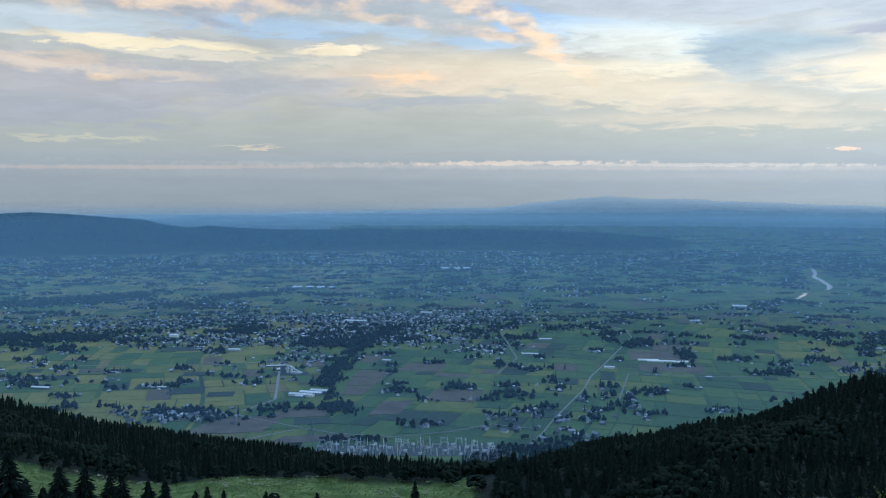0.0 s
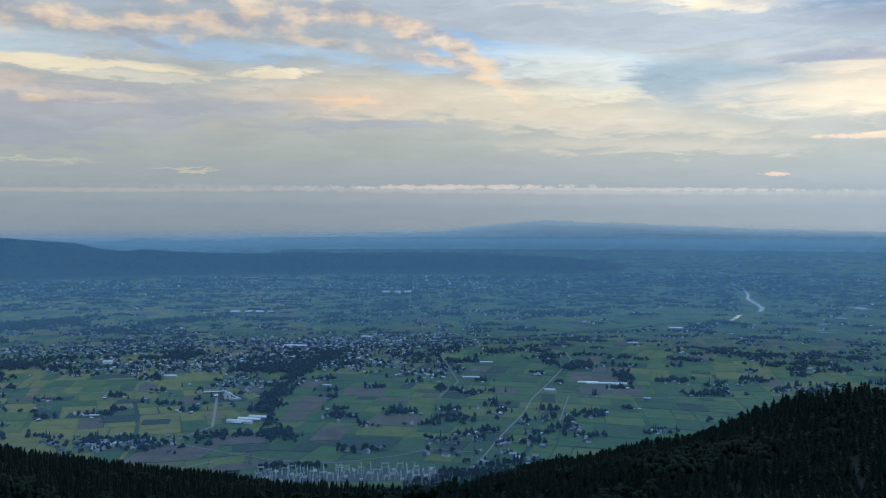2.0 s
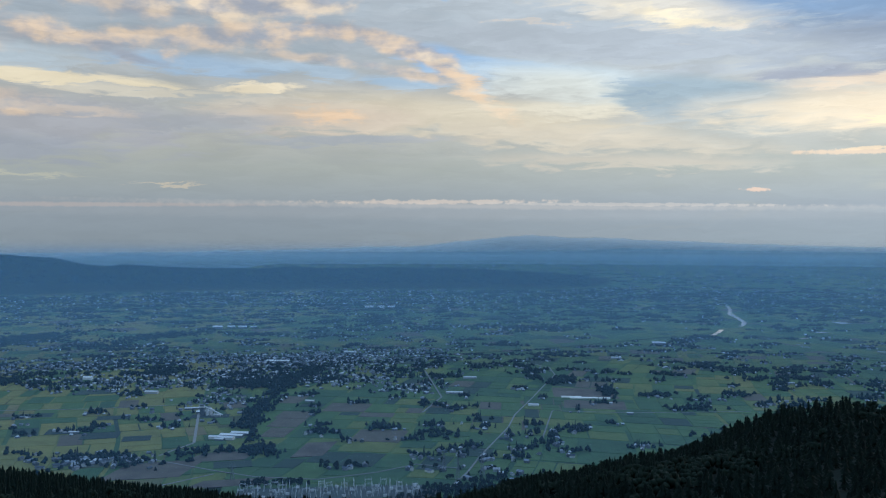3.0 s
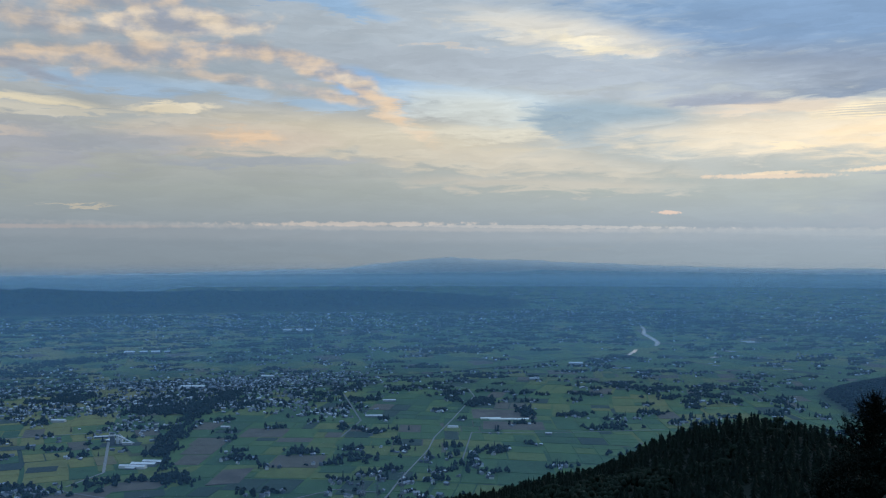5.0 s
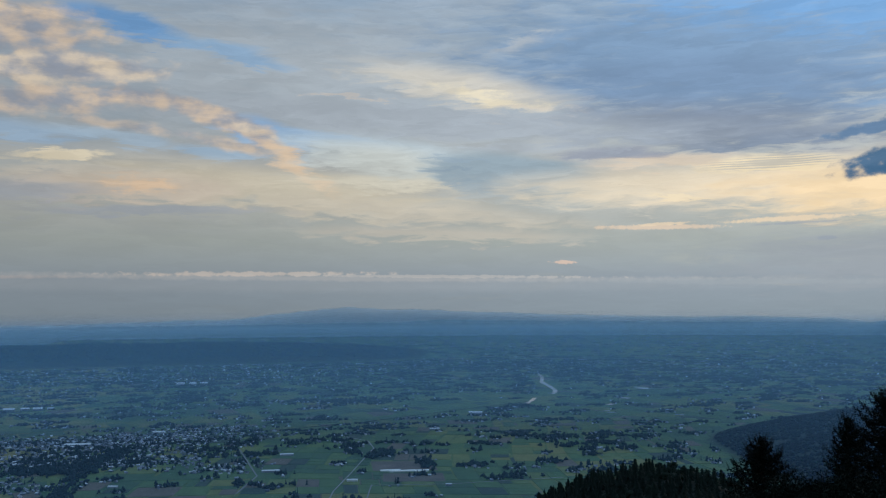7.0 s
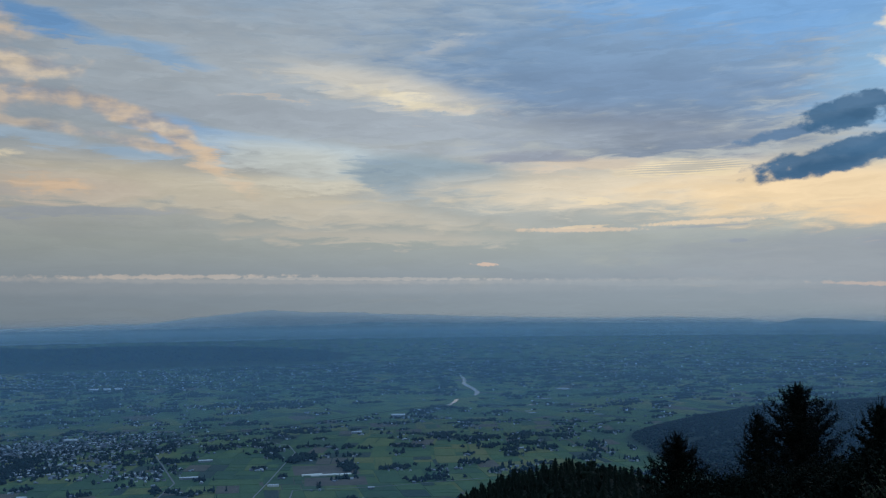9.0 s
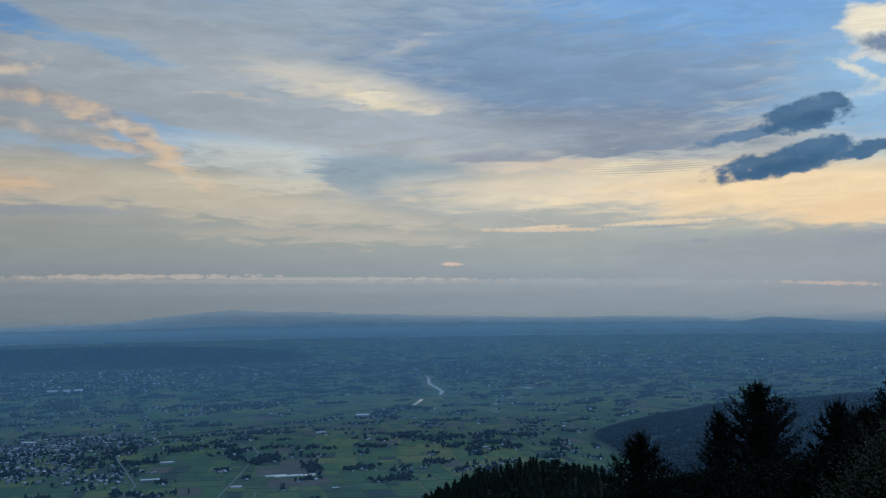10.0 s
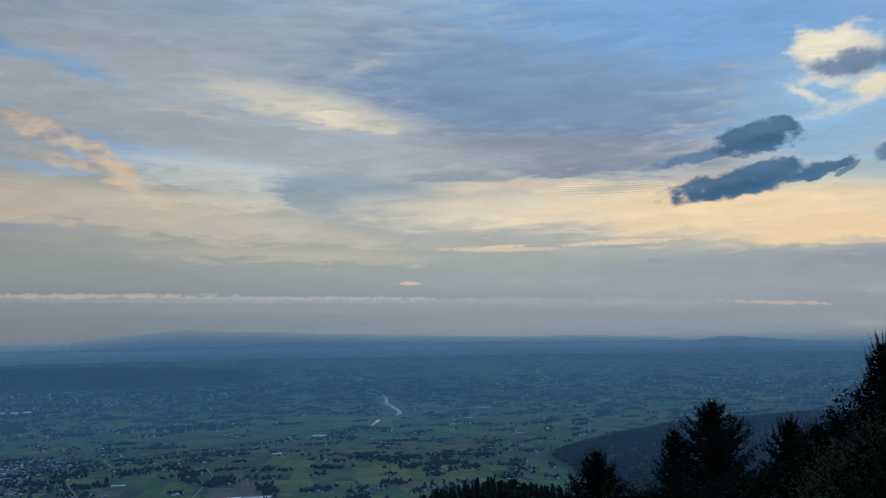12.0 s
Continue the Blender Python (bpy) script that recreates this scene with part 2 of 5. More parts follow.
cloud(42.6, 10.45, 2.4, 0.34, srgb(104, 132, 166), 0.95, 8, 0.5, 0.9, billows, False)
cloud(45.9, 11.35, 2.5, 0.95, DARK, 0.96, 10, 0.4, 0.9, billows, False)
cloud(46.3, 11.9, 1.5, 0.42, srgb(92, 122, 154), 0.7, 8, 0.7, 1.2, puffs, False)
cloud(45.6, 11.0, 1.8, 0.35, DEEP, 0.55, 10, 1.2, 1.0, billows, False)
cloud(44.9, 8.72, 4.3, 0.80, DARK, 0.97, 7, 0.4, 0.7, billows, False)
cloud(46.3, 9.45, 1.6, 0.58, DARK, 0.96, 6, 0.45, 1.0, billows, False)
cloud(49.3, 9.1, 1.9, 0.40, DARK, 0.96, 16, 0.45, 1.0, billows, False)
cloud(46.2, 9.6, 1.3, 0.3, srgb(92, 122, 154), 0.6, 6, 0.8, 1.2, puffs, False)
cloud(44.2, 8.35, 2.8, 0.36, DEEP, 0.75, 8, 1.2, 0.9, billows, False)
cloud(50.6, 9.0, 0.8, 0.16, srgb(92, 118, 150), 0.8, 30, 0.6, 1.4, puffs, False)
# fine unevenness through all the sheets, and the slightly warm evening air
wisps = W.noise(W.mapped(bent, loc=(3, 8, 0), rot=(0, 0, radians(-5)), scale=(0.22, 1.3, 1)), 1.0, 8, 0.6, 0.4)
shade = W.math("ADD", 1.0, W.math("MULTIPLY", W.span(wisps, 0.3, 0.72, -0.085, 0.075), W.span(up_deg, 3.0, 9.0, 0.35, 1.0)))
paint = W.mix(1.0, paint, (1.02, 0.998, 0.975), "MULTIPLY")
back = W.add("ShaderNodeBackground")
W.put(back.inputs[0], paint)
W.put(back.inputs[1], W.math("MULTIPLY", shade, W.span(turn_deg, -12, 42, 0.86, 1.21)))   # brighter towards the sun
W.put(W.add("ShaderNodeOutputWorld").inputs[0], back.outputs[0])

lamp = bpy.data.lights.new("sun", "SUN")
lamp.energy, lamp.angle, lamp.color = 0.5, radians(15), (1.0, 0.86, 0.68)
sun = new("sun", lamp)
sx, sy, sz = math.sin(radians(SUN_TURN)) * math.cos(radians(SUN_UP)), math.cos(radians(SUN_TURN)) * math.cos(radians(SUN_UP)), math.sin(radians(SUN_UP))
sun.matrix_world = look((900 * sx, 900 * sy, H + 900 * sz), (0, 0, H))


# ---- materials ----
def material(name, rough=0.8, spec=0.3):
    m = bpy.data.materials.new(name)
    m.use_nodes = True
    n = Nodes(m.node_tree)
    shader = m.node_tree.nodes["Principled BSDF"]
    shader.inputs["Roughness"].default_value = rough
    shader.inputs["Specular IOR Level"].default_value = spec
    return m, n, shader


def where(n):
    return n.add("ShaderNodeNewGeometry").outputs["Position"]


def bumped(n, shader, height, strength, distance=0.1):
    b = n.add("ShaderNodeBump")
    b.inputs["Strength"].default_value, b.inputs["Distance"].default_value = strength, distance
    n.put(b.inputs["Height"], height)
    n.put(shader.inputs["Normal"], b.outputs[0])


def leafy(name, dark, light, scale=0.5, rough=0.8, spec=0.06):
    """Foliage: two greens, mottled at two sizes and from plant to plant."""
    m, n, s = material(name, rough, spec)
    geo = n.add("ShaderNodeNewGeometry")
    far = n.noise(geo.outputs["Position"], scale * 0.12, 3)
    near = n.noise(geo.outputs["Position"], scale * 2.5, 4)
    each = n.math("ADD", n.add("ShaderNodeObjectInfo").outputs["Random"], geo.outputs["Random Per Island"])
    f = n.math("MULTIPLY_ADD", each, 0.22, n.math("MULTIPLY_ADD", far, 0.45, n.math("MULTIPLY", near, 0.45)))
    n.put(s.inputs["Base Color"], n.mix(n.span(f, 0.3, 0.95), dark, light))
    return m


def plain_mat(name, a, b, scale=1.0, rough=0.7, metal=0.0, bump=0.2, few=None):
    """A surface of one kind, mottled between two tones, with fine grain."""
    m, n, s = material(name, rough, 0.3)
    p = where(n)
    coarse, grain = n.noise(p, scale * 0.3, 4), n.noise(p, scale * 4, 5)
    f = n.math("MULTIPLY_ADD", coarse, 0.7, n.math("MULTIPLY", grain, 0.3))
    each = n.math("FRACT", n.math("ADD", n.add("ShaderNodeObjectInfo").outputs["Random"], n.add("ShaderNodeNewGeometry").outputs["Random Per Island"]))
    f = n.math("MULTIPLY_ADD", each, 0.5, n.math("MULTIPLY_ADD", f, 1.0, -0.25))
    c = n.mix(n.span(f, 0.3, 0.8), a, b)
    if few:   # a few of another tone
        c = n.mix(n.span(n.math("FRACT", n.math("MULTIPLY", each, 5.7)), 0.82, 0.85), c, few)
    n.put(s.inputs["Base Color"], c)
    s.inputs["Metallic"].default_value = metal
    bumped(n, s, grain, bump, 0.05 / scale)
    return m


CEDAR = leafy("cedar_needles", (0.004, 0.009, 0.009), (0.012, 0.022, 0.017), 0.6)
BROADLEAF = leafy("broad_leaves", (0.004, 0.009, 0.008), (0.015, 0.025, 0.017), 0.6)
# the blue of the haze over the plain is mixed into these leaves
GROVE = leafy("grove_leaves_hazed", (0.009, 0.019, 0.024), (0.022, 0.040, 0.044), 0.08)
SPRIG = leafy("yellow_green_leaves", (0.06, 0.09, 0.025), (0.22, 0.26, 0.08), 3.0)
# leaf colour carries the blue of the haze before the spur
SPUR = leafy("spur_leaves_hazed", (0.004, 0.007, 0.010), (0.007, 0.012, 0.016), 0.05)
# also colours the dark core that paints shade inside the shrubs
LARCH = leafy("larch_and_shaded_leaves", (0.003, 0.006, 0.005), (0.008, 0.014, 0.009), 2.0)
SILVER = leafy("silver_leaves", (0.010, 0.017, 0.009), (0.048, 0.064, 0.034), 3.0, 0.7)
GRASS = leafy("meadow_grass", (0.060, 0.098, 0.028), (0.185, 0.230, 0.074), 0.9)
SEED = leafy("pale_seed_heads", (0.14, 0.17, 0.10), (0.28, 0.30, 0.20), 1.2)
BARK = plain_mat("bark", (0.03, 0.024, 0.02), (0.08, 0.06, 0.045), 4, 0.9, 0, 0.6)
WALL = plain_mat("house_wall", (0.10, 0.125, 0.15), (0.28, 0.315, 0.35), 0.6, few=(0.66, 0.67, 0.68))
ROOF = plain_mat("house_roof", (0.05, 0.065, 0.09), (0.26, 0.30, 0.36), 0.6, 0.5, few=(0.50, 0.54, 0.58))
WHITE = plain_mat("white_sheet_metal", (0.50, 0.52, 0.55), (0.72, 0.74, 0.76), 0.3, 0.45)
FILM = plain_mat("white_film", (0.66, 0.66, 0.62), (0.86, 0.86, 0.82), 0.3, 0.4)
STEEL = plain_mat("galvanised_steel", (0.58, 0.60, 0.62), (0.80, 0.82, 0.84), 1.0, 0.5, 0.15)
PYLON = plain_mat("dull_steel", (0.13, 0.15, 0.17), (0.22, 0.24, 0.26), 1.0, 0.6, 0.1)
ROAD = plain_mat("road_concrete", (0.17, 0.17, 0.17), (0.26, 0.26, 0.25), 0.5, 0.85)
GRAVEL = plain_mat("grey_gravel", (0.032, 0.048, 0.052), (0.062, 0.080, 0.082), 0.7, 0.9)
# haze put into the woods' colour: blue on the ridge, pale on the ranges
FAR_HILL = leafy("far_hill_woods_hazed", (0.010, 0.026, 0.040), (0.020, 0.040, 0.052), 0.03)
FAR_RANGE = leafy("far_range_woods_hazed", (0.16, 0.18, 0.19), (0.24, 0.26, 0.27), 0.01)
MID_RANGE = leafy("middle_range_woods_hazed", (0.06, 0.08, 0.08), (0.10, 0.12, 0.12), 0.01)

for m_ in (FILM, WHITE):
    q_ = m_.node_tree.nodes["Principled BSDF"]
    q_.inputs["Coat Weight"].default_value, q_.inputs["Coat Roughness"].default_value = 1.0, 0.25

WATER, n_, s_ = material("water", 0.05, 1.0)
s_.inputs["Coat Weight"].default_value, s_.inputs["Coat Roughness"].default_value = 1.0, 0.02
s_.inputs["Base Color"].default_value = (0.12, 0.13, 0.13, 1)
n_.put(s_.inputs["Roughness"], n_.span(n_.noise(where(n_), 0.05, 3), 0.3, 0.7, 0.02, 0.07))


def field_colour(n, pick, place):
    """The crop of a parcel: ripening and green rice, soy, bare earth."""
    wide = n.noise(place, 0.0016, 2)
    zone = n.math("MULTIPLY_ADD", pick, 0.50, n.math("MULTIPLY_ADD", n.span(wide, 0.3, 0.7), 0.30, n.math("MULTIPLY", n.noise(place, 0.006, 2), 0.2)))
    c = n.ramp(zone, [(0.12, (0.037, 0.086, 0.050)), (0.35, (0.055, 0.116, 0.053)), (0.55, (0.081, 0.145, 0.051)), (0.72, (0.131, 0.165, 0.051)), (0.92, (0.192, 0.178, 0.055))])
    odd = n.math("FRACT", n.math("MULTIPLY", pick, 13.7))
    c = n.mix(n.span(odd, 0.935, 0.94), c, (0.118, 0.106, 0.084))
    c = n.mix(n.span(odd, 0.065, 0.06), c, (0.036, 0.066, 0.052))
    xs = n.add("ShaderNodeSeparateXYZ")
    n.put(xs.inputs[0], place)
    ripe = n.math("MULTIPLY", n.span(xs.outputs[0], -150, -420), n.span(n.math("FRACT", n.math("MULTIPLY", pick, 7.3)), 0.45, 0.55))
    c = n.mix(n.math("MULTIPLY", ripe, 0.65), c, (0.256, 0.222, 0.068))   # the western fields ripen first
    mottle = n.noise(place, 0.035, 6, 0.68)
    rows = n.noise(n.mapped(place, (0, 0, 0), (0, 0, radians(-16)), (0.5, 0.03, 1)), 1.0, 2)
    v = n.math("MULTIPLY_ADD", mottle, 1.0, n.math("MULTIPLY_ADD", rows, 0.30, 0.26))
    return n.mix(1.0, c, n.ramp(v, [(0, (0, 0, 0)), (1, (1, 1, 1))]), "MULTIPLY")


FIELD, n_, s_ = material("rice_field", 0.85, 0.2)
g_ = n_.add("ShaderNodeNewGeometry")
n_.put(s_.inputs["Base Color"], field_colour(n_, n_.math("FRACT", n_.math("ADD", n_.math("MULTIPLY", n_.add("ShaderNodeObjectInfo").outputs["Random"], 1.0), g_.outputs["Random Per Island"])), g_.outputs["Position"]))
bumped(n_, s_, n_.noise(g_.outputs["Position"], 0.8, 4), 0.4, 0.3)

EARTH, n_, s_ = material("bare_field", 0.9, 0.2)
p_ = where(n_)
n_.put(s_.inputs["Base Color"], n_.mix(n_.span(n_.noise(p_, 0.02, 5), 0.3, 0.7), (0.085, 0.076, 0.068), (0.135, 0.118, 0.098)))

GROUND, n_, s_ = material("ground", 0.9, 0.2)
p_ = where(n_)
level_ = n_.add("ShaderNodeSeparateXYZ")
n_.put(level_.inputs[0], p_)
wide_ = n_.add("ShaderNodeVectorMath", "SCALE")   # the fields keep their spacing as the floor draws in
n_.put(wide_.inputs[0], p_)
n_.put(wide_.inputs["Scale"], n_.math("DIVIDE", H, n_.math("SUBTRACT", H, n_.math("MINIMUM", level_.outputs[2], 300.0))))
flat_ = wide_.outputs[0]
cells = n_.add("ShaderNodeTexVoronoi")
cells.distance = "CHEBYCHEV"
n_.put(cells.inputs["Vector"], n_.mapped(flat_, (0, 0, 0), (0, 0, radians(-14)), (0.011, 0.0075, 0.0)))
cells.inputs["Scale"].default_value, cells.inputs["Randomness"].default_value = 1.0, 0.75
tone = n_.add("ShaderNodeSeparateColor")
n_.put(tone.inputs[0], cells.outputs["Color"])
crops = field_colour(n_, tone.outputs[0], flat_)
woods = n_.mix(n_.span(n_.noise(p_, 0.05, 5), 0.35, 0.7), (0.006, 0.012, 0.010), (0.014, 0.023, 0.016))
meadow = n_.mix(n_.span(n_.noise(p_, 0.11, 6, 0.65), 0.35, 0.68), (0.056, 0.096, 0.028), (0.165, 0.215, 0.072))
mark = n_.add("ShaderNodeVertexColor")
mark.layer_name = "cover"
split = n_.add("ShaderNodeSeparateColor")
n_.put(split.inputs[0], mark.outputs[0])
c_ = n_.mix(split.outputs[0], crops, woods)
c_ = n_.mix(split.outputs[1], c_, meadow)
n_.put(s_.inputs["Base Color"], c_)
bumped(n_, s_, n_.noise(p_, 0.4, 5), 0.5, 0.5)

# see-through blue sheets stand in for evening haze; what they stop is scattered
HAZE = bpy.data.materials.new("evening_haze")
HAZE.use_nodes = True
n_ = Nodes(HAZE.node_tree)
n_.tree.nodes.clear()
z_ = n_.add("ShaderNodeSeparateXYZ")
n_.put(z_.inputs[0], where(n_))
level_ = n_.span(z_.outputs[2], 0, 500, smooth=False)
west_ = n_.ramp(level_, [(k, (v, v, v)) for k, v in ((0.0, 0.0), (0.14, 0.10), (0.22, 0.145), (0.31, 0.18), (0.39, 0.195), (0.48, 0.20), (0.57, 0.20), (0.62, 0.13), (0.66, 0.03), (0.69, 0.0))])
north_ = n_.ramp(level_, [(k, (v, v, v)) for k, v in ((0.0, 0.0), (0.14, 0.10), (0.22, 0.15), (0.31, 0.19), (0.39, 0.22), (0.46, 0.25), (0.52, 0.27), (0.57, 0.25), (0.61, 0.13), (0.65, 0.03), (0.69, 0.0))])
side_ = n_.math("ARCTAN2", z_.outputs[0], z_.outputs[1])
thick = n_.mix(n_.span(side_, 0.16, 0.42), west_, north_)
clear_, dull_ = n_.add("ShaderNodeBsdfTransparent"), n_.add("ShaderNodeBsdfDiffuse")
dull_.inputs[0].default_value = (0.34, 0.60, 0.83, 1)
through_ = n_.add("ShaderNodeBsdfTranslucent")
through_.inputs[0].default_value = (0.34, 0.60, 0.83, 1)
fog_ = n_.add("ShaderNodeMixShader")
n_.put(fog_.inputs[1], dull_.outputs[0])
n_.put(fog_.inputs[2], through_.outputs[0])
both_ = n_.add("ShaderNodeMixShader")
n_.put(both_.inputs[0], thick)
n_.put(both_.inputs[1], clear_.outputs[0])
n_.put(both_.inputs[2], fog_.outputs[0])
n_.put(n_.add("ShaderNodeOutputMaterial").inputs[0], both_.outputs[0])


def other_sheet(name, stops, tone=None):
    """The same haze sheet, of another opacity from level to level, and paler farther off."""
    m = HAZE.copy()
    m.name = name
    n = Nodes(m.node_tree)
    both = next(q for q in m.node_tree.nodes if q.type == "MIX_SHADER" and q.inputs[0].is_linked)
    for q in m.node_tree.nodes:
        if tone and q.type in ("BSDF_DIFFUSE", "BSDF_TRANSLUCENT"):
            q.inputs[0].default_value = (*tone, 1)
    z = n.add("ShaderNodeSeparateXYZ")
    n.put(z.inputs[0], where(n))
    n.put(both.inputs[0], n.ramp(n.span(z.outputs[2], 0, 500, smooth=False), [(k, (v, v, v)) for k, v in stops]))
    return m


THIN = other_sheet("thin_evening_haze", ((0.0, 0.09), (0.06, 0.115), (0.2, 0.13), (0.5, 0.10), (0.58, 0.05), (0.64, 0.0)), (0.29, 0.53, 0.84))
DEEP_HAZE = other_sheet("far_evening_haze", ((0.35, 0.0), (0.40, 0.12), (0.46, 0.32), (0.50, 0.48), (0.53, 0.52), (0.56, 0.36), (0.60, 0.10), (0.63, 0.0)), (0.50, 0.70, 0.85))
# mostly opaque: these two sheets pale the ranges behind them
HILL_HAZE = other_sheet("hill_evening_haze", ((0.0, 0.66), (1.0, 0.66)), (0.58, 0.76, 0.88))
LAST_HAZE = other_sheet("farthest_evening_haze", ((0.0, 0.80), (1.0, 0.80)), (0.86, 0.95, 1.0))


# ---- mesh helpers ----
class Shape:
    """Vertices and faces gathered into one mesh."""

    def __init__(self):
        self.v, self.f = [], []

    def add(self, verts, faces):
        o = len(self.v)
        self.v.extend(tuple(map(float, p)) for p in verts)
        self.f.extend(tuple(int(i) + o for i in f) for f in faces)
        return self

    def box(self, x0, y0, z0, x1, y1, z1):
        v = [(x, y, z) for z in (z0, z1) for x, y in ((x0, y0), (x1, y0), (x1, y1), (x0, y1))]
        return self.add(v, [(3, 2, 1, 0), (4, 5, 6, 7), (0, 1, 5, 4), (1, 2, 6, 5), (2, 3, 7, 6), (3, 0, 4, 7)])

    def bar(self, a, b, r0, r1=None, sides=5):
        """A tapered round bar from a to b."""
        a, b, r1 = Vector(a), Vector(b), r0 if r1 is None else r1
        q = (b - a).to_track_quat("Z", "Y")
        v = []
        for p, r in ((a, r0), (b, r1)):
            for i in range(sides):
                t = 2 * math.pi * i / sides
                v.append(p + q @ Vector((r * math.cos(t), r * math.sin(t), 0)))
        f = [(i, (i + 1) % sides, sides + (i + 1) % sides, sides + i) for i in range(sides)] + [tuple(range(sides, 2 * sides))]
        return self.add(v, f)

    def mesh(self, name):
        me = bpy.data.meshes.new(name)
        me.from_pydata(self.v, [], self.f)
        me.update()
        return me

    def arrays(self):
        return np.array(self.v), self.f


def part(name, shape, mat, parent=None, label=""):
    """One mesh object, under a thing or under a part."""
    me = shape if isinstance(shape, bpy.types.Mesh) else shape.mesh(name)
    if mat and not me.materials:
        me.materials.append(mat)
    ob = new(name, me)
    ob.parent = parent
    return tagged(ob, label)


def joined(name, mesh_kinds, places, mat):
    """One mesh of many copies. mesh_kinds: shapes; places: rows of kind, x, y, z, turn, width, height."""
    vs, fs, o = [], [], 0
    kinds = [k.arrays() for k in mesh_kinds]
    kinds = [(v, np.array([(q[0], q[i], q[i + 1]) for q in f for i in range(1, len(q) - 1)])) for v, f in kinds]
    for k, x, y, z, turn, w, h in places:
        v, f = kinds[int(k)]
        c, s = math.cos(turn) * w, math.sin(turn) * w
        vs.append(np.column_stack((v[:, 0] * c - v[:, 1] * s + x, v[:, 0] * s + v[:, 1] * c + y, v[:, 2] * h + z)))
        fs.append(f + o)
        o += len(v)
    vs, fs = np.concatenate(vs).astype(np.float32), np.concatenate(fs).astype(np.int32)
    me = bpy.data.meshes.new(name)
    me.vertices.add(len(vs))
    me.vertices.foreach_set("co", vs.ravel())
    me.loops.add(len(fs) * 3)
    me.loops.foreach_set("vertex_index", fs.ravel())
    me.polygons.add(len(fs))
    me.polygons.foreach_set("loop_start", np.arange(0, len(fs) * 3, 3, dtype=np.int32))
    me.update(calc_edges=True)
    me.materials.append(mat)
    return new(name, me)


# ---- the lie of the land ----
FLAT, EDGE, RISE = 2800.0, 4850.0, 246.0


def plain_z(d):
    return RISE * (np.clip(d - FLAT, 0, None) / (EDGE - FLAT)) ** 2


STEPS = np.linspace(300, EDGE, 4000)
REACH = STEPS * H / (H - plain_z(STEPS))


def spread(x, y):
    """A place on the wide basin floor, drawn in where the floor begins to rise, and the size that things have there."""
    d = math.hypot(x, y)
    e = float(np.interp(d, REACH, STEPS))
    return x * e / d, y * e / d, e / d


def tan_(a):
    return np.tan(np.radians(a))


def rough(x, y, size, seed=0.0):
    """Cheap smooth unevenness, about -1 to 1."""
    u, v = x / size + seed, y / size - seed
    return (np.sin(u + 1.7 * np.sin(0.63 * v + seed)) + np.sin(1.31 * v + 1.3 * np.sin(0.81 * u)) + 0.6 * np.sin(2.3 * u - 1.9 * v) + 0.4 * np.sin(4.1 * v + 3.3 * u)) / 2.6


CREST_D = ([-40, -26, -14, -3, 1, 4, 10, 20, 29, 34, 38, 60], [640, 700, 700, 740, 800, 690, 620, 560, 500, 460, 420, 420])
CREST_UP = ([-40, -26.4, -23.5, -20.3, -17.1, -13.7, -10.2, -6.7, -3, 1, 3.5, 6, 9.6, 13.1, 16.5, 19.7, 22, 24.4, 26.4, 29, 31, 33.4, 36, 40, 60],
            [-9, -11.7, -12.6, -13.4, -14.2, -15.1, -15.7, -16.4, -16.9, -17.1, -17.9, -16.7, -15.5, -14.8, -13.7, -13.0, -12.1, -11.2, -10.4, -10.0, -10.3, -10.6, -11.5, -14, -16])
BENCH_UP = ([-40, -26, -21, -17, -12.7, -8, 0, 5, 10, 20, 29, 34, 40, 60], [-14, -14.9, -16.2, -16.8, -16.6, -17.0, -17.6, -17.2, -16.4, -14.2, -12.0, -12.0, -15, -17])
BROW_UP = ([-40, 20, 30, 36, 42, 48, 52, 60], [-20.5, -20.5, -18, -12.2, -11.5, -9.5, -7.5, -5])


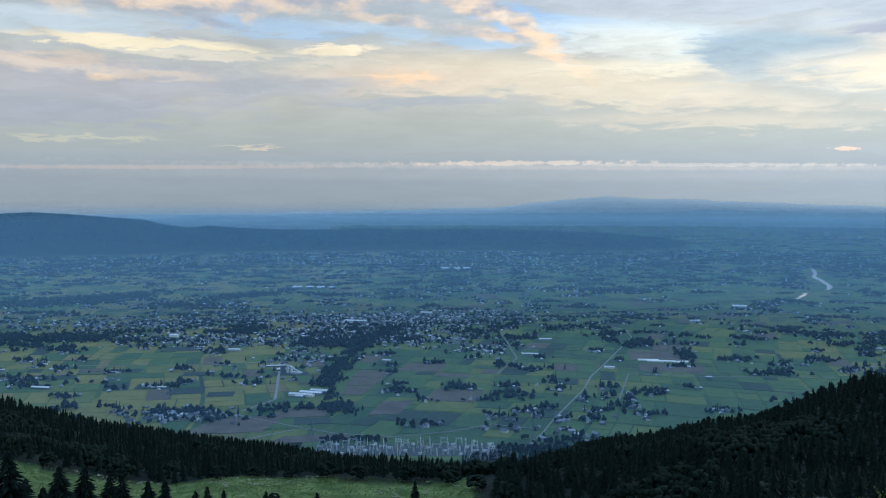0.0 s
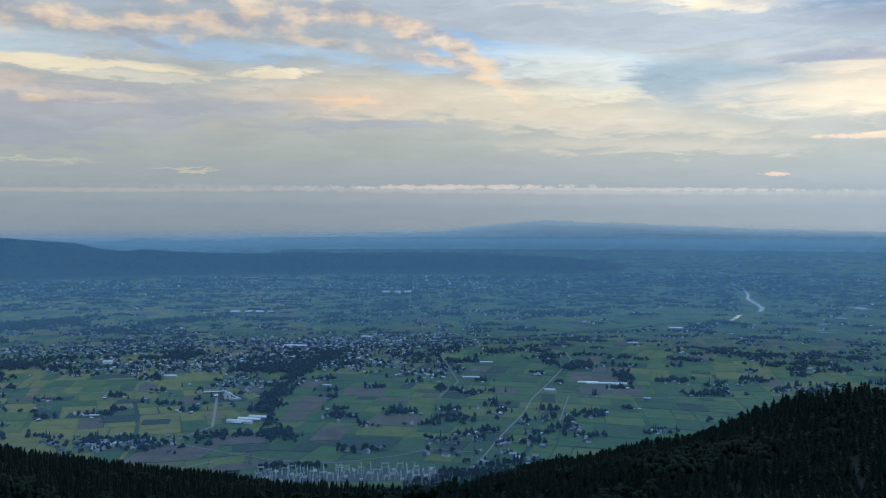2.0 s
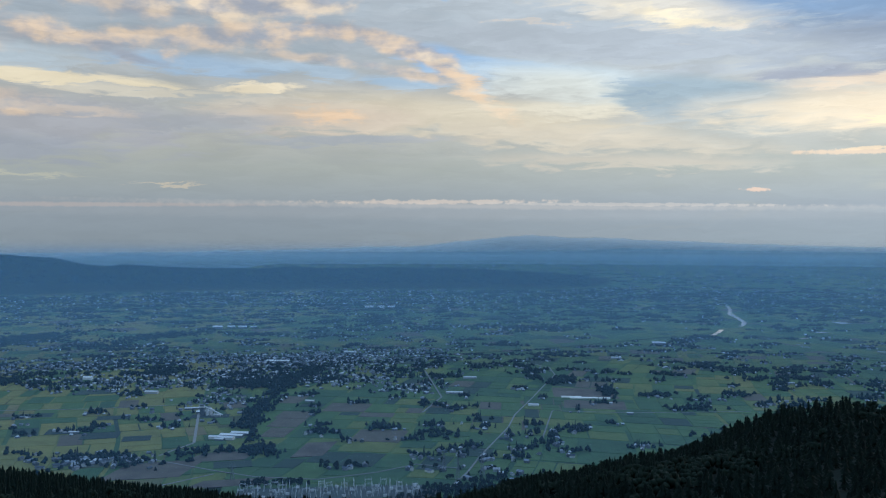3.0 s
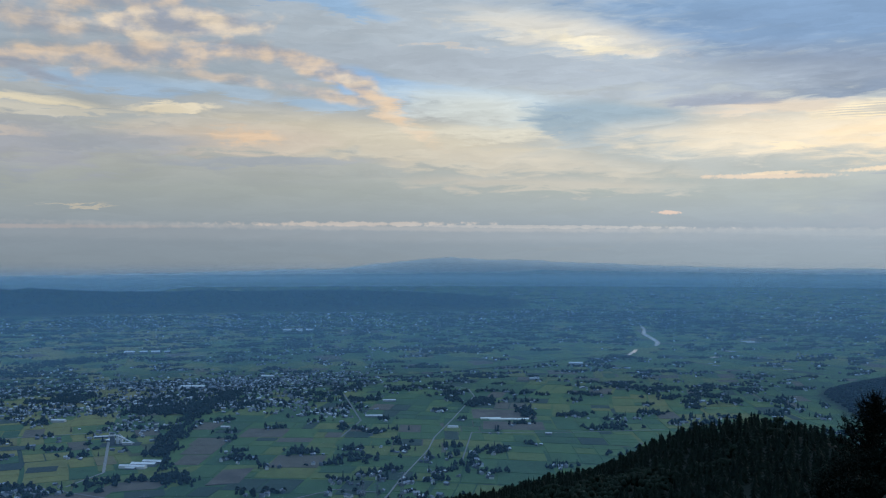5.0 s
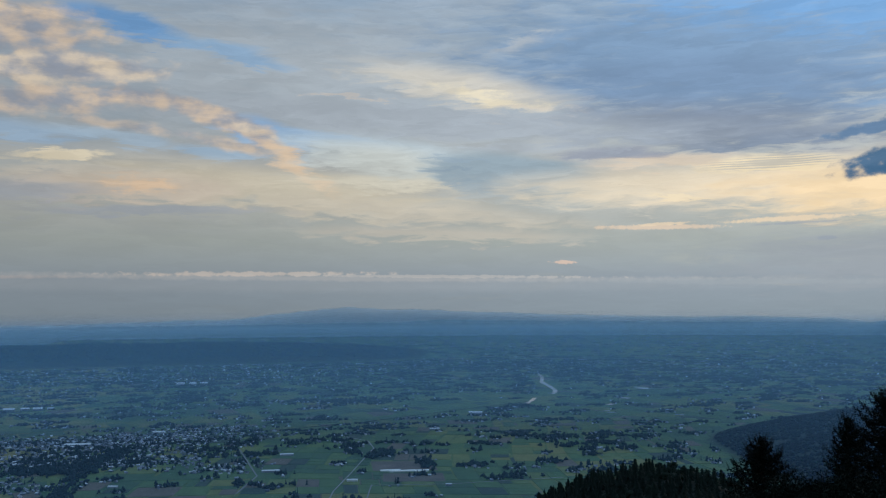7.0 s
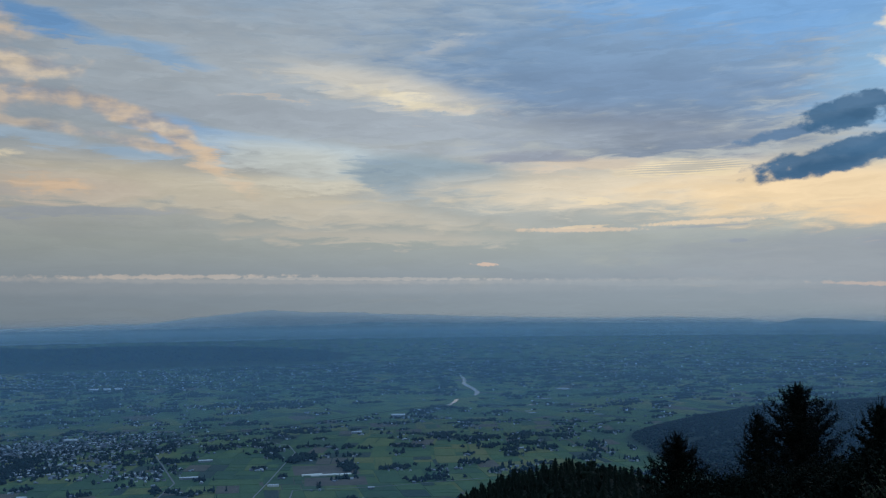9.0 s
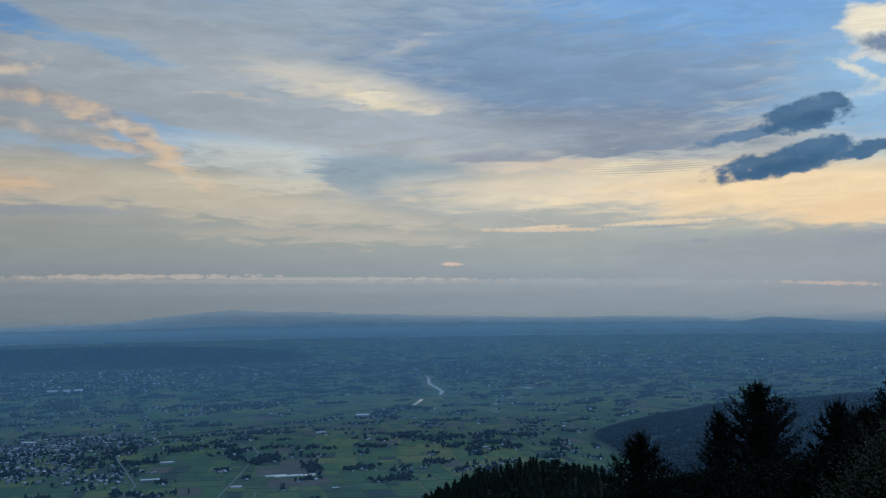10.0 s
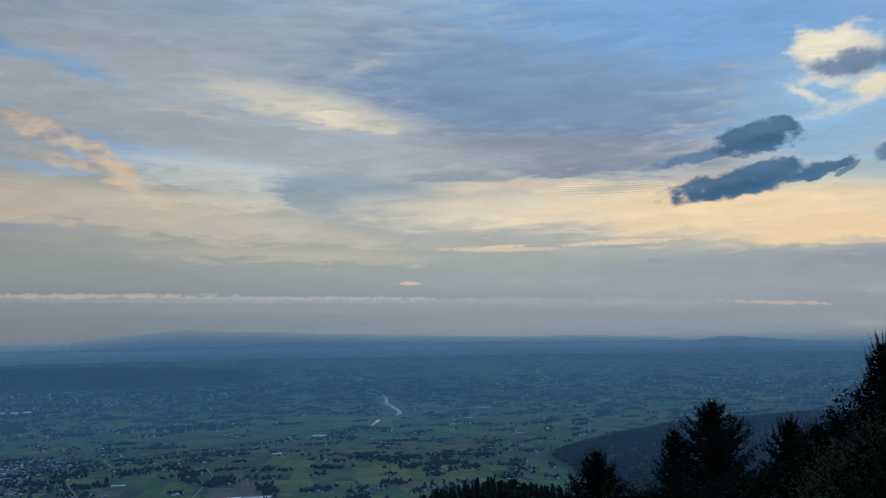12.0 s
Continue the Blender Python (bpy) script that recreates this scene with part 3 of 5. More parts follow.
def land_z(x, y):
    x, y = np.asarray(x, float), np.asarray(y, float)
    d, a = np.hypot(x, y), np.degrees(np.arctan2(x, y))
    flat_z = plain_z(d)
    dc, d0, d1, d2 = np.interp(a, *CREST_D), 75.0, 290.0, 400.0
    z0 = H + d0 * tan_(np.interp(a, *BROW_UP))
    z2 = H + d2 * tan_(np.interp(a, *BENCH_UP))
    z1 = np.minimum(z2 + 14, H + d1 * tan_(-18.9 + 2.2 * np.clip((a - 8) / 20, 0, 1)))
    zc = H + dc * tan_(np.interp(a, *CREST_UP))
    z = np.where(d < d0, H - 1.7 + (z0 - H + 1.7) * d / d0,
        np.where(d < d1, z0 + (z1 - z0) * (d - d0) / (d1 - d0),
        np.where(d < d2, z1 + (z2 - z1) * (d - d1) / (d2 - d1),
        np.where(d < dc, z2 + (zc - z2) * (d - d2) / np.maximum(dc - d2, 1), zc - 0.42 * (d - dc)))))
    z = z + np.clip((d - 60) / 200, 0, 1) * np.clip(z / 60, 0, 1) * 3.0 * rough(x, y, 38)
    back = np.clip((np.abs(a) - 60) / 45, 0, 1)
    back = back * back * (3 - 2 * back)
    z = z * (1 - back) + (H - 1.7 + 380 * (1 - np.exp(-d / 800)) + 30 * rough(x, y, 210)) * back
    # the wooded spur behind the near hill, and the long ridge across the basin
    spur = np.interp(a, [32.3, 33.5, 35, 37.3, 40.6, 43.9, 47, 50, 60, 75], [0, 8, 26, 42, 62, 72, 84, 86, 120, 220])
    far_d = np.interp(a, [32, 37, 41, 50, 75], [2480, 2640, 2760, 2900, 2900])
    hill = spur * np.exp(-np.abs((d - far_d) / (120 + np.where(d < far_d, 8.5, 2.4) * spur)) ** 2.2) * (1 + 0.05 * rough(x, y, 90))
    crest = H + 4420 * tan_(np.interp(a, [-60, -30, -26.2, -24.7, -22.6, -20.1, -18.5, -17.2, -15.6, -14.6, -12.9, -10.1, -6.6, -4.6, -3.0, 0.6, 4.2, 7.7, 11.2, 14.6, 16.5], [-0.4, -0.7, -0.68, -0.59, -0.73, -0.95, -1.06, -1.41, -1.56, -1.46, -1.61, -1.73, -1.75, -1.65, -1.76, -1.73, -1.76, -1.85, -2.01, -2.31, -2.5]))
    ridge = np.where(a < 16.5, np.clip(crest - plain_z(4420.0), 0, None), 0) * np.exp(-np.abs((d - 4420) / 150) ** 2.4)
    dip = 75 * np.clip((d - 4480) / 120, 0, 1) * np.clip((-6 - a) / 6, 0, 1) * np.clip((a + 70) / 10, 0, 1)   # a valley behind the ridge
    return -dip + np.maximum(np.maximum(np.maximum(flat_z, plain_z(np.minimum(d, 4420)) * (ridge > 1) + ridge) + hill, z), flat_z)


angles = np.radians(np.concatenate([np.arange(-180, -36, 3.0), np.arange(-36, 62, 0.3), np.arange(62, 180, 3.0)]))
rings = np.concatenate([[3.0, 8, 15], np.arange(25, 300, 12.5), np.arange(300, 1250, 8.0), np.arange(1250, 1800, 50), np.arange(1800, 2600, 20), np.arange(2600, 4900, 25), [4890.0]])
A, D = np.meshgrid(angles, rings)
X, Y = D * np.sin(A), D * np.cos(A)
Z = land_z(X, Y)
na, nr = len(angles), len(rings)
verts = np.column_stack((X.ravel(), Y.ravel(), Z.ravel()))
verts = np.vstack((verts, [[0, 0, H - 1.7]]))
faces = [(r * na + i, r * na + (i + 1) % na, (r + 1) * na + (i + 1) % na, (r + 1) * na + i) for r in range(nr - 1) for i in range(na)]
faces += [(na * nr, (i + 1) % na, i) for i in range(na)]
me = bpy.data.meshes.new("ground")
me.from_pydata(verts.tolist(), [], faces)
me.materials.append(GROUND)
me.shade_smooth()
high = Z - plain_z(D)
wood = np.clip(high / 4, 0, 1)
deg = np.degrees(A)
grassy = np.where((deg > -34) & (deg < 2) & (D > 280) & (D < 398 + 8 * rough(X, Y, 20)), 1.0, 0.0)
cover = np.zeros((na * nr + 1, 4), np.float32)
cover[:-1, 0], cover[:-1, 1], cover[:, 3] = wood.ravel(), grassy.ravel(), 1
cover[-1, 0] = 1
layer = me.color_attributes.new("cover", "FLOAT_COLOR", "POINT")
layer.data.foreach_set("color", cover.ravel())
ground = tagged(new("ground", me), "wide green basin floor of rice fields below wooded slopes", "ground", kind="structure")


def far_range(name, d, table, depth, mat, air, label):
    """A range of hills along the horizon, and a pale haze sheet added before it, cut to its crest."""
    s, veil = Shape(), Shape()
    az = np.arange(-60, 75, 0.25)
    up = np.interp(az, *table) + 0.035 * rough(az * 9, az * 0, 7.0, d / 900) + 0.022 * rough(az * 9, az * 0, 2.1, d / 700)
    r, n, rows = np.radians(az), len(az), []
    top = H + d * np.tan(np.radians(up))
    for q, low in ((0, 1.0), (0.35, 0.45), (0.7, 0.12), (1.0, 0.0), (1.3, 0.6)):
        e = d - depth * (1 - q)
        z = top - low * (top - 150) + (1 - abs(2 * low - 1)) * 10 * rough(az * 30, az * 0 + q * 40, 20)
        rows.append(np.column_stack((e * np.sin(r), e * np.cos(r), z)))
    s.add(np.vstack(rows), [(k * n + i, k * n + i + 1, (k + 1) * n + i + 1, (k + 1) * n + i) for k in range(4) for i in range(n - 1)])
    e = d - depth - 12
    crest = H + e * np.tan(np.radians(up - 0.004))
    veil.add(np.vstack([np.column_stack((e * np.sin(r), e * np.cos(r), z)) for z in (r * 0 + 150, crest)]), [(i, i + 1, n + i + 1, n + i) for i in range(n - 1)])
    tagged(part("haze_layer", veil, air), "blue sheet added to imitate haze before the distant mountains", "haze", kind="structure")
    return tagged(part(name, s, mat), label, "mountains", kind="structure")


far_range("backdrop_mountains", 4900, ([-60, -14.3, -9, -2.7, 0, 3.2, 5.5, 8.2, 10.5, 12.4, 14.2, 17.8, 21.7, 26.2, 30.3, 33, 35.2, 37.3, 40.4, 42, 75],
          [-0.8, -0.73, -0.64, -0.50, -0.38, -0.36, -0.07, 0.22, 0.36, 0.25, 0.21, 0.07, -0.10, -0.24, -0.34, -0.36, -0.34, -0.40, -0.55, -0.8, -0.9]), 60, FAR_RANGE, LAST_HAZE, "wooded mountain range across the basin, haze put into its pale colour")
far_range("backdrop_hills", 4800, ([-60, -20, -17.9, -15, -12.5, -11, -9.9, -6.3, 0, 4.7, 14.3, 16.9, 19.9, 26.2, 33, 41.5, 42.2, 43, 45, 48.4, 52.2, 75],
          [-1.1, -1.1, -1.02, -0.8, -0.91, -0.84, -0.92, -0.75, -0.75, -0.71, -0.59, -0.44, -0.54, -0.61, -0.7, -0.8, -0.62, -0.48, -0.61, -0.85, -0.99, -1.0]), 60, MID_RANGE, HILL_HAZE, "low wooded hills before the far mountain range, haze put into their colour")

# sheets added over the far half of the basin to imitate haze
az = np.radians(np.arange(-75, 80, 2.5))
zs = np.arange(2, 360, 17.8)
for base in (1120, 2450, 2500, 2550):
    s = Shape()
    front = [base + (0 if base < 2000 else -420 if base == 2450 else 430) * min(1, max(0, (math.degrees(a) - 27) / 6)) for a in az]   # two sheets are set back behind the spur
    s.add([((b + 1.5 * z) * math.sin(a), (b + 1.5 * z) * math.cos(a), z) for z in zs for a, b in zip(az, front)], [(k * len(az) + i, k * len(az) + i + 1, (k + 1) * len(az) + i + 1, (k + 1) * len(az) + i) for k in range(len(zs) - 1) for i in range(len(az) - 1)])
    tagged(part("haze_layer", s, HAZE if base > 2000 else THIN), "thin blue sheet added to imitate haze over the far basin", "haze", kind="structure")
for base, air in ((4570, DEEP_HAZE),):
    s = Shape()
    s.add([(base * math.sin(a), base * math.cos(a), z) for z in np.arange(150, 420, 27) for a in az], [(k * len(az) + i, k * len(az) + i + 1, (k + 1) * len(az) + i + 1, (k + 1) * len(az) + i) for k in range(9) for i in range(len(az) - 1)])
    tagged(part("haze_layer", s, air), "blue sheet added to imitate haze before the distant mountains", "haze", kind="structure")


# ---- plants ----
rng = random.Random(7)


def conifer(levels, arms, seed, jag=0.25, power=0.6):
    """A cedar's crown, 1 high and about 0.34 wide: drooping sprays in whorls round the stem."""
    r, s = random.Random(seed), Shape()
    for k in range(levels):
        q = (k + 0.4) / levels
        z = 0.10 + 0.86 * q
        reach = 0.19 * (1 - q) ** power + 0.012
        for i in range(arms):
            t = 2 * math.pi * (i + 0.5 * (k % 2) + r.uniform(-0.3, 0.3)) / arms
            w = math.pi / arms * r.uniform(0.75, 1.25)
            e = reach * r.uniform(1 - jag, 1 + jag)
            lift = r.uniform(-0.10, -0.02) * (1.2 - q)
            rise = 1.15 * 0.86 / levels
            top = (0, 0, z + rise)
            a = (0.62 * e * math.cos(t - w), 0.62 * e * math.sin(t - w), z + 0.35 * lift)
            b = (e * math.cos(t), e * math.sin(t), z + lift * 0.6)
            c = (0.62 * e * math.cos(t + w), 0.62 * e * math.sin(t + w), z + 0.35 * lift)
            m = (0.5 * e * math.cos(t), 0.5 * e * math.sin(t), z + 0.5 * rise)
            s.add([top, a, b, c, m], [(0, 1, 4), (1, 2, 4), (4, 2, 3), (0, 4, 3)])
    s.add([(0.012, 0, 0.93), (-0.006, 0.01, 0.93), (-0.006, -0.01, 0.93), (0, 0, 1.0)], [(0, 1, 3), (1, 2, 3), (2, 0, 3)])
    return s


def lumpy(seed, clumps=16, tris=7):
    """A broad crown, 1 wide and about 1 high: uneven clumps of leaf, with gaps, round a hollow middle."""
    r, s = random.Random(seed), Shape()
    for _ in range(clumps):
        t, u = r.uniform(0, 2 * math.pi), r.uniform(-0.6, 1)
        h = math.sqrt(max(0.05, 1 - u * u))
        c = Vector((0.33 * h * math.cos(t), 0.33 * h * math.sin(t), 0.52 + 0.36 * u))
        e = r.uniform(0.5, 0.9) / math.sqrt(clumps)
        v = []
        for i in range(tris):
            a = 2 * math.pi * i / tris
            for ring, k in ((0.85, 0.55), (0.95, -0.35)):
                q = r.uniform(0.5, 1.5)
                v.append(c + Vector((e * ring * q * math.cos(a + k), e * ring * q * math.sin(a + k), e * k * 1.1 * q)))
        v += [c + Vector((r.uniform(-0.3, 0.3) * e, 0, e * 1.1)), c - Vector((0, 0, e * 0.8))]
        f, n = [], tris
        for i in range(n):
            j = (i + 1) % n
            f += [(2 * i, 2 * i + 1, 2 * j + 1, 2 * j), (2 * i, 2 * j, 2 * n), (2 * i + 1, 2 * n + 1, 2 * j + 1)]
        s.add(v, f)
    return s


def mound(seed, sides=5, long=1.0):
    """A far grove's outline, 1 wide and about 1 high: an uneven mound."""
    r, s = random.Random(seed), Shape()
    v = []
    for z, e in ((0.0, 0.46), (0.5, 0.5)):
        for i in range(sides):
            a = 2 * math.pi * i / sides + r.uniform(-0.3, 0.3)
            q = e * r.uniform(0.7, 1.2)
            v.append((long * q * math.cos(a), q * math.sin(a), z * r.uniform(0.8, 1.3)))
    v.append((r.uniform(-0.2, 0.2), r.uniform(-0.1, 0.1), r.uniform(0.85, 1.05)))
    f = [(i, (i + 1) % sides, sides + (i + 1) % sides, sides + i) for i in range(sides)] + [(sides + i, sides + (i + 1) % sides, 2 * sides) for i in range(sides)]
    return s.add(v, f)


def trunk_shape(r=0.018, h=0.5):
    return Shape().bar((0, 0, -0.04), (0, 0, h), r, r * 0.55, 5)


CROWNS = [conifer(9, 7, 1), conifer(8, 7, 2), conifer(10, 7, 3, 0.35)]
SMALL = [conifer(4, 5, 4), conifer(4, 5, 5, 0.35), conifer(4, 5, 6, 0.4)]
ROUND = [lumpy(11, 52, 3), lumpy(12, 52, 3), lumpy(13, 52, 3)]
SOFT = [conifer(6, 8, 14, 0.4, 0.48), conifer(7, 7, 15, 0.45, 0.44), conifer(6, 8, 16, 0.4, 0.52)]
LIGHT = [lumpy(17, 13, 3), lumpy(18, 14, 3), lumpy(19, 13, 3)]
BLOBS = [lumpy(21, 4, 3), lumpy(22, 5, 3), lumpy(23, 4, 3)]

MOUNDS = [mound(34), mound(35, 5, 1.4), mound(36, 4, 1.8)]

conifer_meshes = [s.mesh("crown") for s in CROWNS]
round_meshes = [s.mesh("crown") for s in ROUND]
stem_mesh = trunk_shape(0.02, 0.6).mesh("trunk")


def tree(name, crown, mat, place, width, height, turn, label, category, group):
    """A tree of two parts on shared meshes."""
    top = new(name)
    top.matrix_basis = Matrix.LocRotScale(place, Euler((0, 0, turn)), (width, width, height))
    part("trunk", stem_mesh, BARK, top)
    part("crown", crown, mat, top)
    return tagged(top, label, category, group)


# ---- the woods on the near hills ----
stems = []
for lo, hi, near, gap in ((-40, 3.0, 404, 6.3), (3.0, 37, 185, 6.6), (-14, 9.5, 760, 7.0)):
    d = near
    while d < 1245:
        a = lo + rng.uniform(0, 1)
        while a < hi:
            u, e = a + math.degrees(rng.uniform(-0.4, 0.4) * gap / d), d + rng.uniform(-0.4, 0.4) * gap
            x, y = e * math.sin(radians(u)), e * math.cos(radians(u))
            crest = float(np.interp(u, *CREST_D))
            z = float(land_z(x, y))
            deep = near < 700 and e < crest + 70 and (e > 255 or u > 17)
            foot = near > 700 and e > crest + 70 and (z > 0.5 or u > 1.2) and not (-180 < x < 82 and 1180 < y < 1262)
            if deep or foot:
                n = float(rough(np.float64(x), np.float64(y), 26, 4.0))
                leafy_spot = (n > 0.35 and e < crest - 40) if u < 3 else n > 0.3
                stems.append((leafy_spot, e, x, y, z, u))
            a += math.degrees(gap / d) * rng.uniform(0.85, 1.15)
        d += gap * 0.95
picked = sorted(stems, key=lambda q: q[1])
picked = [q for q in picked if 4 < q[5] < 33][::3][:150] + [q for q in picked if q[5] <= 2][::9][:110]
chosen = {id(q) for q in picked}
cedars, broad, soft = [], [], []
for q in stems:
    leafy_spot, e, x, y, z, u = q
    hgt = rng.uniform(6.6, 9.6) * (0.85 if e > 800 else 0.7 if e < 270 else 1.0)
    turn = rng.uniform(0, 6.28)
    if id(q) in chosen:
        if leafy_spot:
            tree("broadleaf_tree", rng.choice(round_meshes), BROADLEAF, (x, y, z - 0.3), rng.uniform(5, 7.5), hgt * 0.85, turn, "dark green rounded broadleaf tree in hillside woods", "tree", "trees of the hillside woods")
        else:
            tree("cedar_tree", rng.choice(conifer_meshes), CEDAR, (x, y, z - 0.3), hgt * rng.uniform(1.05, 1.4), hgt * 1.1, turn, "dark green pointed cedar in dense hillside plantation", "tree", "trees of the hillside woods")
    elif u > 3 and not leafy_spot and rng.random() < 0.75:
        soft.append((rng.randrange(3), x, y, z - 0.3, turn, hgt * rng.uniform(1.35, 1.9), hgt * 1.0))
    elif leafy_spot:
        broad.append((rng.randrange(3), x, y, z - 0.3, turn, rng.uniform(5, 8), hgt * 0.85))
    else:
        cedars.append((rng.randrange(3), x, y, z - 0.3, turn, hgt * rng.uniform(1.05, 1.45), hgt * 1.1))
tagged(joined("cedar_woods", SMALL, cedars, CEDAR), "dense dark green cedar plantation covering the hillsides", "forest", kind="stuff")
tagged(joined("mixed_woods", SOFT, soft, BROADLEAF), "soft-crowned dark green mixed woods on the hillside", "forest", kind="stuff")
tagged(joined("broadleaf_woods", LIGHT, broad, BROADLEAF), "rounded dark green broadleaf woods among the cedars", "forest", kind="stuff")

# the wooded spur beyond, and the far ridge across the basin
spur_trees, ridge_trees = [], []
for _ in range(14000):
    a, d = rng.uniform(32, 56), rng.uniform(1750, 3150)
    x, y = d * math.sin(radians(a)), d * math.cos(radians(a))
    z = float(land_z(x, y))
    if z > float(plain_z(d)) + 4 and float(rough(np.float64(x), np.float64(y), 60, 2.0)) < 0.75:
        spur_trees.append((rng.randrange(3), x, y, z - 1, rng.uniform(0, 6), rng.uniform(7, 11), rng.uniform(5, 8)))
for _ in range(4200):
    a, d = rng.uniform(-31, 14), rng.uniform(4260, 4470)
    x, y = d * math.sin(radians(a)), d * math.cos(radians(a))
    z = float(land_z(x, y))
    if z > float(plain_z(d)) + 5:
        ridge_trees.append((rng.randrange(3), x, y, z - 2, rng.uniform(0, 6), rng.uniform(16, 28), rng.uniform(3.5, 6)))
tagged(joined("spur_woods", MOUNDS, spur_trees, SPUR), "dusky wooded spur with small clearings beside the plain", "forest", kind="stuff")
tagged(joined("ridge_woods", MOUNDS, ridge_trees, FAR_HILL), "dark wooded ridge along the far basin edge, haze blue in its colour", "forest", kind="stuff")


# ---- the basin floor: fields, roads, water ----
def to_floor(x, y, lift=0.0):
    u, v, k = spread(x, y)
    return u, v, float(plain_z(math.hypot(u, v))) + lift, k


parcels = []


def split(x0, y0, x1, y1, r):
    w, h = x1 - x0, y1 - y0
    if w * h < r.uniform(1500, 9000) or (w < 42 and h < 60):
        parcels.append((x0, y0, x1, y1))
    elif w > h * r.uniform(0.45, 1.0):
        m = x0 + w * r.uniform(0.38, 0.62)
        split(x0, y0, m - 1.2, y1, r)
        split(m + 1.2, y0, x1, y1, r)
    else:
        m = y0 + h * r.uniform(0.38, 0.62)
        split(x0, y0, x1, m - 1.2, r)
        split(x0, m + 1.2, x1, y1, r)


BELT = ((-150, 1440), (-205, 1500), (-219, 1619), (-217, 1781), (-208, 1909), (-195, 2138))
TOWN = ((-132, 2486, 100, 110), (27, 2672, 120, 90), (-259, 2227, 110, 55), (-6, 2227, 60, 75), (-231, 2545, 130, 90), (-492, 2138, 110, 40), (-625, 2227, 110, 45), (-290, 1935, 60, 35),
        (-373, 2324, 120, 60), (99, 2056, 50, 40), (-420, 2620, 160, 60), (-860, 2480, 160, 60))


def line_gap(p, line):
    best = 1e9
    for (ax, ay), (bx, by) in zip(line, line[1:]):
        t = max(0, min(1, ((p[0] - ax) * (bx - ax) + (p[1] - ay) * (by - ay)) / ((bx - ax) ** 2 + (by - ay) ** 2)))
        best = min(best, math.hypot(p[0] - ax - t * (bx - ax), p[1] - ay - t * (by - ay)))
    return best


def in_town(x, y):
    return max(math.exp(-0.5 * (((x - a) / p) ** 2 + ((y - b) / q) ** 2)) for a, b, p, q in TOWN)


plots = []
for turn, left in ((9.0, True), (-16.0, False)):
    c, s_n = math.cos(radians(turn)), math.sin(radians(turn))
    parcels = []
    for i in range(-10, 14):
        for j in range(3, 19):
            split(i * 190 + 4, j * 170 + 4, i * 190 + 186, j * 170 + 166, rng)
    for x0, y0, x1, y1 in parcels:
        p = [(x * c - y * s_n, x * s_n + y * c) for x, y in ((x0, y0), (x1, y0), (x1, y1), (x0, y1))]
        p = [(x + 26 * math.sin(y / 190 + 0.4) + 12 * math.sin(x / 130), y + 24 * math.sin(x / 230 + 1.0) + 10 * math.sin(y / 110)) for x, y in p]   # lanes that bend with the land
        mx, my = sum(q[0] for q in p) / 4, sum(q[1] for q in p) / 4
        d, a = math.hypot(mx, my), math.degrees(math.atan2(mx, my))
        if (mx < -205 + 0.05 * (my - 1500)) != left or d > 2980 or abs(a - 8) > 46 or line_gap((mx, my), BELT) < 32 or in_town(mx, my) > 0.75:
            continue
        if any(float(land_z(*q)) > 0.05 for q in p) and d < 2700:
            continue
        plots.append((d, p))
plots.sort(key=lambda q: q[0])
prisms = Shape()
for k, (d, p) in enumerate(plots):
    s = Shape()
    cx, cy = sum(q[0] for q in p) / 4, sum(q[1] for q in p) / 4
    z = float(plain_z(d)) + 0.02
    low = [(q[0], q[1], z) for q in p]
    top = [(cx + (q[0] - cx) * 0.985, cy + (q[1] - cy) * 0.985, z + 0.7) for q in p]
    f = [(4, 5, 6, 7), (0, 1, 5, 4), (1, 2, 6, 5), (2, 3, 7, 6), (3, 0, 4, 7)]
    if k < 300:
        o = [(q[0] - cx, q[1] - cy, q[2]) for q in low + top]
        ob = part("field", s.add(o, f), FIELD, ground)
        ob.location = (cx, cy, 0)
    else:
        prisms.add(low + top, f)
tagged(part("fields_beyond", prisms, FIELD, ground), "patchwork of green and ripening rice fields", kind="stuff")


def strip(name, line, width, mat, lift, label, category, kind="structure"):
    """A flat band along a line on the basin floor, with thickness."""
    s, pts = Shape(), []
    wet = name == "river_reach"
    for (ax, ay), (bx, by) in zip(line, line[1:]):
        n = max(1, int(math.hypot(bx - ax, by - ay) / (22 if wet else 60)))
        pts += [(ax + (bx - ax) * i / n, ay + (by - ay) * i / n) for i in range(n)]
    pts.append(line[-1])
    v = []
    for i, (x, y) in enumerate(pts):
        a, b = pts[max(0, i - 1)], pts[min(len(pts) - 1, i + 1)]
        t = Vector((b[0] - a[0], b[1] - a[1])).normalized()
        across = width * (0.55 + 0.75 * abs(math.sin(2.1 * i + x)) if wet else 1.0)   # gravel bars narrow the water
        for side, low in ((-1, -0.6), (-1, 0), (1, 0), (1, -0.6)):
            u, w, z, k = to_floor(x - t.y * side * across / 2, y + t.x * side * across / 2, lift + low)
            v.append((u, w, z))
    f = []
    for i in range(len(pts) - 1):
        f += [(4 * i + k, 4 * i + k + 1, 4 * i + k + 5, 4 * i + k + 4) for k in range(3)]
    return tagged(part(name, s.add(v, f), mat), label, category, kind=kind)


